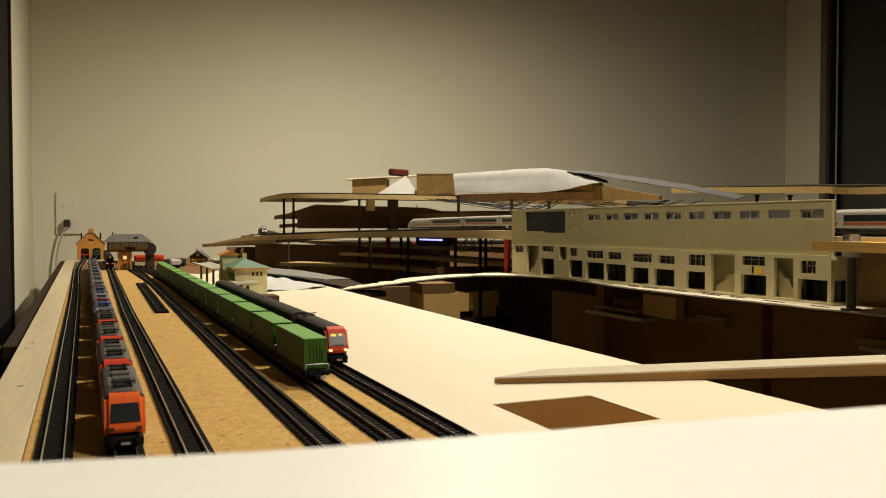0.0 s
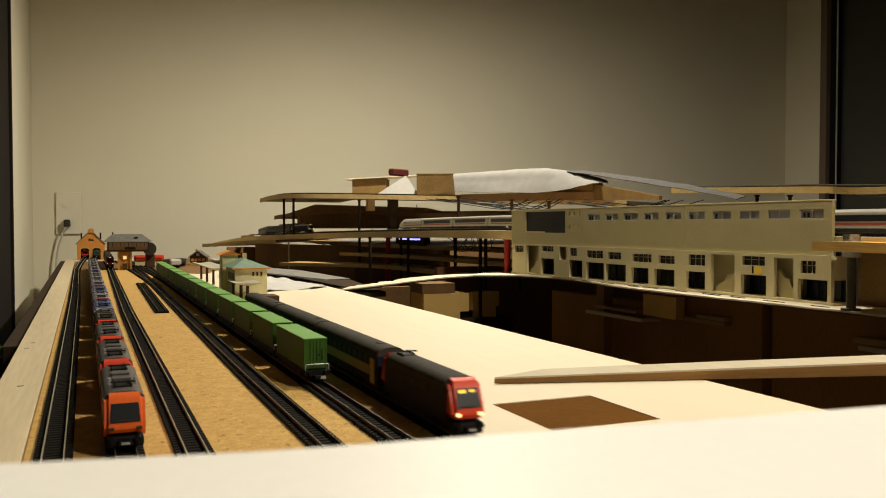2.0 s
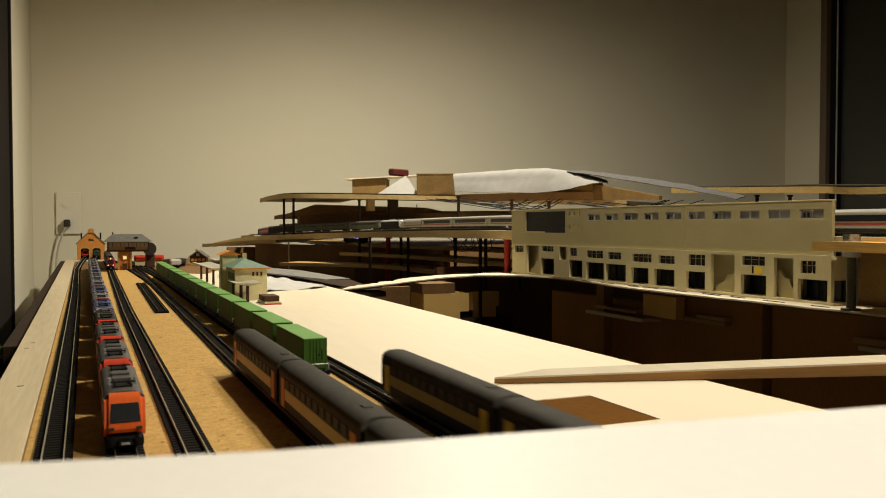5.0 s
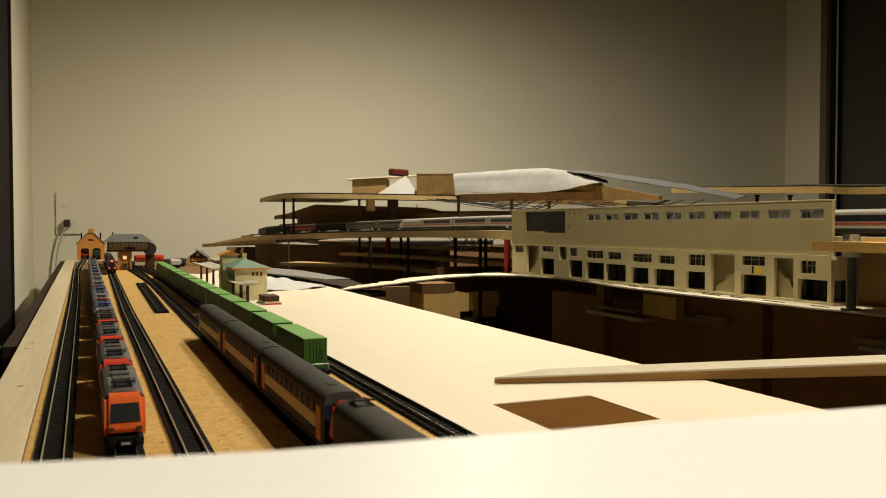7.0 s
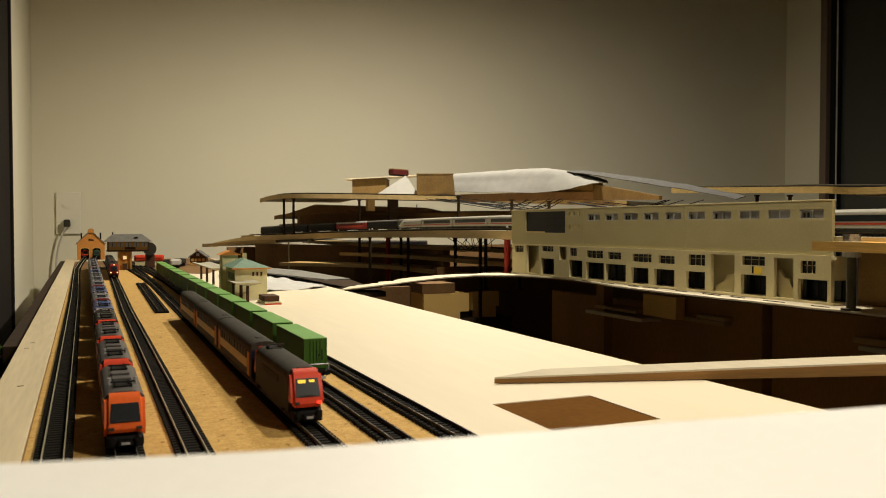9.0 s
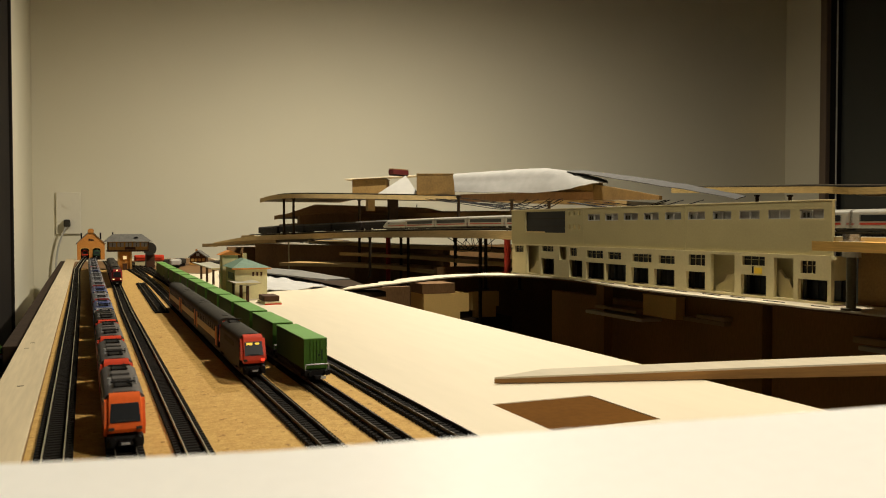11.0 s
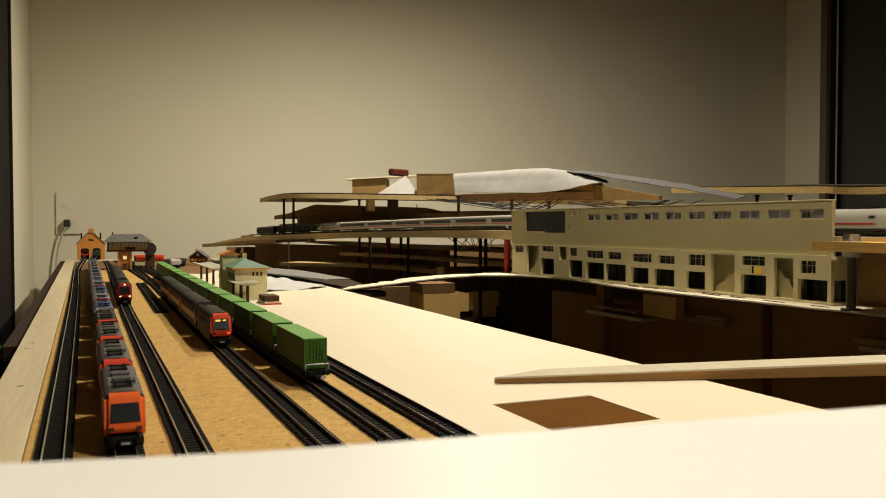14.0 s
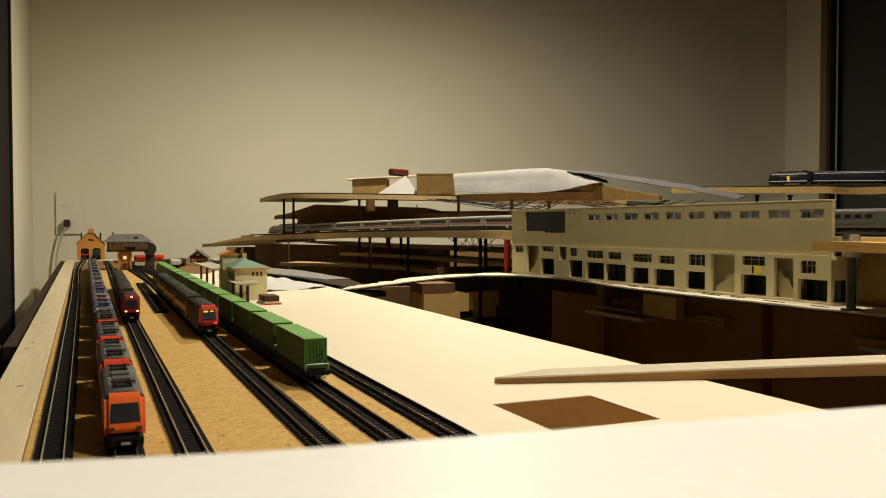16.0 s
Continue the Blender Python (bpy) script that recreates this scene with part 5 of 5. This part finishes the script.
a_loco = loco("locomotive", "red-fronted electric locomotive leading a dark coach train", loco_len - .003, M_BROWNCOACH, M_RED, M_GREYROOF, M_HEAD, M_GLOW, group=TA, gear="rear")
a_coach = coach("dark blue coach with shade-darkened cream band and yellow doors", coach_len, M_BLUEDARK, M_SHADEDCREAM, M_YELLOWDOOR, M_GREYROOF, group=TA)
b_loco = loco("locomotive", "red-fronted electric locomotive at the rear, red tail light on", loco_len - .003, M_BROWNCOACH, M_RED, M_GREYROOF, None, M_GLOW, group=TB, gear="rear", tail=M_TAIL)
b_coach = coach("dark blue coach with cream band and orange doors", coach_len, M_BLUEDARK, M_CREAM, M_DOOR, M_GREYROOF, group=TB)
c_loco = loco("locomotive", "dark red electric locomotive with three white lights lit", .100, M_DKRED, M_DKRED, M_GREYROOF, M_HEAD, group=TC, gear="rear")
c_coach = coach("dark grey coach behind the red locomotive", coach_len, M_BROWNCOACH, M_BROWNCOACH, M_BROWNCOACH, M_GREYROOF, group=TC)
I = pose(0, 0, 0)
for ob in (a_loco, a_coach, b_loco, b_coach, c_loco, c_coach):
    resize(ob, 0.96, 0.955, 1.14)
loco_len, coach_len = .1117, .1537
train_a = [(a_loco, 0.0)] + [(ob, loco_len + coach_len * k) for k, ob in enumerate((a_coach, copy_thing(a_coach, I), copy_thing(a_coach, I)))]
train_b = [(b_loco, 0.0)] + [(ob, loco_len + coach_len * k) for k, ob in enumerate((b_coach, copy_thing(b_coach, I), copy_thing(b_coach, I)))]
train_c = [(c_loco, 0.0)] + [(ob, .0993 + coach_len * k) for k, ob in enumerate((c_coach, copy_thing(c_coach, I), copy_thing(c_coach, I)))]


# white high-speed train
def fast_end(label, L=.13):
    ob = thing("power_car", label, "model train", "white high-speed train")
    t = bmesh.new()
    prof = [(-HALF, .0035), (-HALF, .014), (-HALF * .85, .0195), (-HALF * .5, .0232), (HALF * .5, .0232), (HALF * .85, .0195), (HALF, .014), (HALF, .0035)]
    rings = []
    for y, k, top in ((0.0, .35, .35), (.004, .62, .5), (.012, .85, .66), (.022, .97, .86), (.034, 1, 1), (L - .002, 1, 1)):
        rings.append([t.verts.new((x * k, y, .0035 + (z - .0035) * top)) for x, z in prof])
    for a, b in zip(rings, rings[1:]):
        for i in range(8):
            t.faces.new((a[i], a[(i + 1) % 8], b[(i + 1) % 8], b[i]))
    t.faces.new(rings[0]), t.faces.new(rings[-1][::-1])
    bmesh.ops.recalc_face_normals(t, faces=t.faces[:])
    part("body", t, M_CREAM_BODY, ob, smooth=True)
    part("windscreen", bm_prism([(.0125, .0168), (.0225, .0208), (.0245, .0208), (.0145, .0160)], "x", -.0052, .0052), M_GLASSDARK, ob, "black raked windscreen")
    part("stripe", bm_box(-HALF - .0003, .036, .0072, HALF + .0003, L - .003, .0092), M_STRIPE, ob, "red stripe along the side")
    part("side_window", bm_box(-HALF - .0003, .0365, .0135, HALF + .0003, .044, .0165), M_GLASSDARK, ob)
    for x in (-.0045, .0045):
        part("headlight", bm_box(x - .0012, .002, .0072, x + .0012, .0045, .0085), M_HEAD, ob)
    part("skirt", bm_box(-.0085, .01, .0012, .0085, L - .004, .0034), M_GREYROOF, ob)
    bogie(ob, .03), bogie(ob, L - .026)
    return ob


def fast_coach(L=.156):
    ob = thing("coach", "white high-speed coach with dark window band and red stripe", "model coach", "white high-speed train")
    part("body", shell(L - .003, .0035, .0185), M_CREAM_BODY, ob).location = (0, .0015, 0)
    part("roof", shell(L - .003, .0185, .0232, roof=True), M_CREAM_BODY, ob, smooth=True).location = (0, .0015, 0)
    part("window_band", bm_box(-HALF - .0003, .012, .0108, HALF + .0003, L - .012, .0172), M_GLASSDARK, ob, "continuous dark window band")
    part("stripe", bm_box(-HALF - .0003, .002, .0072, HALF + .0003, L - .002, .0092), M_STRIPE, ob, "red stripe along the side")
    for y in (.008, L - .008):
        part("door", bm_box(-HALF - .0005, y - .0035, .0042, HALF + .0005, y + .0035, .0172), M_CREAM_BODY, ob)
        part("gangway", bm_box(-.007, (0 if y < .1 else L) - .0014, .004, .007, (0 if y < .1 else L) + .0014, .0215), M_GREYROOF, ob)
    part("skirt", bm_box(-.0085, .006, .0012, .0085, L - .006, .0034), M_GREYROOF, ob)
    bogie(ob, .026), bogie(ob, L - .026)
    return ob


f_head = fast_end("white streamlined power car of the high-speed train")
f_coach = fast_coach()
ice = [(f_head, .13)] + [(f_coach if k == 0 else copy_thing(f_coach, I), .156) for k in range(10)] + [(copy_thing(f_head, I), .13)]

# long dark express on the rear track
e_loco = loco("locomotive", "dark grey electric locomotive with lit lamps", .117, M_BROWNCOACH, M_SILVER, M_SILVER, M_HEAD, group="dark express on the deck")
e_coach = coach("dark express coach with pale lower stripe", .17, M_BROWNCOACH, M_BLACK, M_BROWNCOACH, M_MIDROOF, group="dark express on the deck")
e_red = coach("red restaurant coach in the dark express", .17, M_DKRED, M_RED, M_DKRED, M_SILVER, group="dark express on the deck")
e_grey = coach("grey-green coach in the dark express", .17, M_GREYCOACH, M_GREYCOACH, M_GREYCOACH, M_MIDROOF, group="dark express on the deck")
express = [(e_loco, .12)]
for k in range(13):
    src = e_grey if k < 3 else (e_red if k == 4 else e_coach)
    first = k in (0, 3, 4)
    express.append((src if first else copy_thing(src, I), .172))

# dark train on the upper right deck, and a lit train below
M_NIGHTBLUE = mat("night_blue_paint", (0.006, 0.006, 0.013), 0.45, spec=0.08, vary=0.12)
d_loco = loco("locomotive", "dark blue electric locomotive with yellow crest on the upper deck", .117, M_NIGHTBLUE, M_NIGHTBLUE, M_NIGHTBLUE, group="train on the upper deck")
part("crest", bm_box(-HALF - .0007, .055, .007, HALF + .0007, .0615, .0165, .0003), M_YELLOW, d_loco, "small yellow crest")
for z in (.0056, .0188):
    part("trim_stripe", bm_box(-HALF - .0005, .01, z, HALF + .0005, .106, z + .0016), M_SILVER, d_loco, "pale trim stripe")
d_coach = coach("dark blue coach with pale roof line on the upper deck", .165, M_NIGHTBLUE, M_NIGHTBLUE, M_NIGHTBLUE, M_NIGHTBLUE, group="train on the upper deck")
for z in (.0056, .0192):
    part("trim_stripe", bm_box(-HALF - .0005, .004, z, HALF + .0005, .161, z + .0012), M_SILVER, d_coach, "pale trim stripe")
upper = [(d_loco, 0.0), (d_coach, .120), (copy_thing(d_coach, I), .286)]
lit = coach("dark coach with bluish lit windows on the lower ramp", .15, M_BLACK, M_BLACK, M_BLACK, M_BLACK, glass=M_BLUEGLOW, windows=12)
# ---------- motion ----------
A_ROWS = [(0, 0.5997), (0.5, 0.5491), (1, 0.4956), (1.5, 0.4345), (2, 0.3696), (2.5, 0.298), (3, 0.2244), (3.5, 0.148), (4, 0.06685), (5, -0.0955), (6.3, -0.3533), (8, -0.6876), (16, -2.196)]
B_ROWS = [(0, -0.573), (2.5, -0.2636), (3, -0.1986), (3.5, -0.1356), (4.1, -0.06112), (6.3, 0.1767), (7, 0.2483), (7.7, 0.3142), (8, 0.34), (8.5, 0.3858), (9, 0.4259), (10, 0.5061), (11.5, 0.6045), (12, 0.6284), (12.5, 0.657), (13, 0.6838), (13.5, 0.7067), (14, 0.7306), (14.5, 0.7554), (15, 0.7755), (15.5, 0.7965), (16, 0.8127)]
C_ROWS = [(0, 2.196), (5, 2.101), (7, 1.958), (9, 1.767), (11.5, 1.48), (12.5, 1.337), (13.5, 1.218), (14.5, 1.113), (15.2, 1.041), (16, 0.9598)]
ICE_ROWS = [(0, 3.883), (1.0, 3.912), (1.6, 3.926), (2.2, 3.93), (5, 3.93), (9.4, 3.93), (10.4, 3.965), (11.3, 4.05), (12, 4.125), (12.6, 4.20), (13, 4.255), (13.6, 4.337), (14, 4.395), (14.3, 4.44), (14.6, 4.49), (15.3, 4.61), (16, 4.73)]
E_ROWS = [(0, 4.85), (1.5, 4.602), (2.5, 4.424), (3.5, 4.238), (4, 4.154), (5.2, 3.955), (6.5, 3.745), (7, 3.66), (8, 3.515), (9, 3.37), (10.2, 3.18), (11.3, 3.0), (12.3, 2.82), (13.3, 2.66), (14.6, 2.48), (16, 2.33)]


def along(line, s):
    """The place and heading at s metres along a line."""
    for a, b in zip(line, line[1:]):
        d = (b - a).length
        if s <= d:
            break
        s -= d
    u = (b - a).normalized()
    return a + u * s, u


def ride(line, s0, s1):
    """The pose of a vehicle whose front is at s0 and whose back is at s1 on a line."""
    p, q = along(line, s0)[0], along(line, s1)[0]
    u = q - p
    head = math.degrees(math.atan2(u.y, u.x)) - 90
    tilt = math.degrees(math.atan2(u.z, math.hypot(u.x, u.y)))
    return Matrix.Translation(p + Vector((0, 0, .0043))) @ pose(0, 0, 0, 0, 0, head) @ pose(0, 0, 0, tilt)


def at_time(rows, t):
    for (t0, v0), (t1, v1) in zip(rows, rows[1:]):
        if t <= t1:
            return v0 + (v1 - v0) * (t - t0) / (t1 - t0)
    return rows[-1][1]


def yard_x(track_no, y):
    """Where the two inner yard tracks lie, y metres down the yard."""
    if track_no == 4:
        return .105 if y < .6 else (.105 + (y - .6) * .0075 if y < 1.0 else min(.108 + (y - 1.0) * .0092, .115))
    return .0455 if y < 1.1 else .0465 + (y - 1.1) * .0086


def motions():
    for ob, back in train_a:
        walk(ob, [(t, pose(.1702, y + back, RAIL_Z)) for t, y in A_ROWS])
    for ob, back in train_b:
        walk(ob, [(t, pose(yard_x(4, y + back), y + back, RAIL_Z, 0, 0, -.2)) for t, y in B_ROWS])
    for ob, back in train_c:
        walk(ob, [(t, pose(yard_x(3, y + back), y + back, RAIL_Z, 0, 0, -.4)) for t, y in C_ROWS])
    # the white train's head leads up the line, its cars follow behind
    off = 0.0
    for k, (ob, L) in enumerate(ice):
        rows = []
        for t, s in ICE_ROWS:
            a, b = s - off, s - off - L
            rows.append((t, ride(main_line, b, a) if k == len(ice) - 1 else ride(main_line, a, b)))
        walk(ob, rows)
        off += L
    off = 0.0
    for ob, L in express:
        walk(ob, [(t, ride(rear_line, s + off, s + off + L)) for t, s in E_ROWS])
        off += L
    up_line = [Vector(p) for p in ((1.24, -1.2, .17), (1.24, 1.0, .1725), (1.25, 1.2, .1815), (1.262, 1.4, .188), (1.30, 1.63, .1975))]
    for ob, back in upper:
        walk(ob, [(t, ride(up_line, s - back, s - back - .115)) for t, s in ((0, .30), (12, 1.95), (16, 2.5))])
    walk(lit, [(t, pose(x, y, .0575, 0, 0, r)) for t, x, y, r in ((0, .805, 1.86, 9), (1.5, .790, 1.94, 9), (4.0, .762, 2.11, 9), (6.3, .715, 2.62, 0), (7.5, .715, 2.8, 0), (16, .715, 2.8, 0))])


motions()
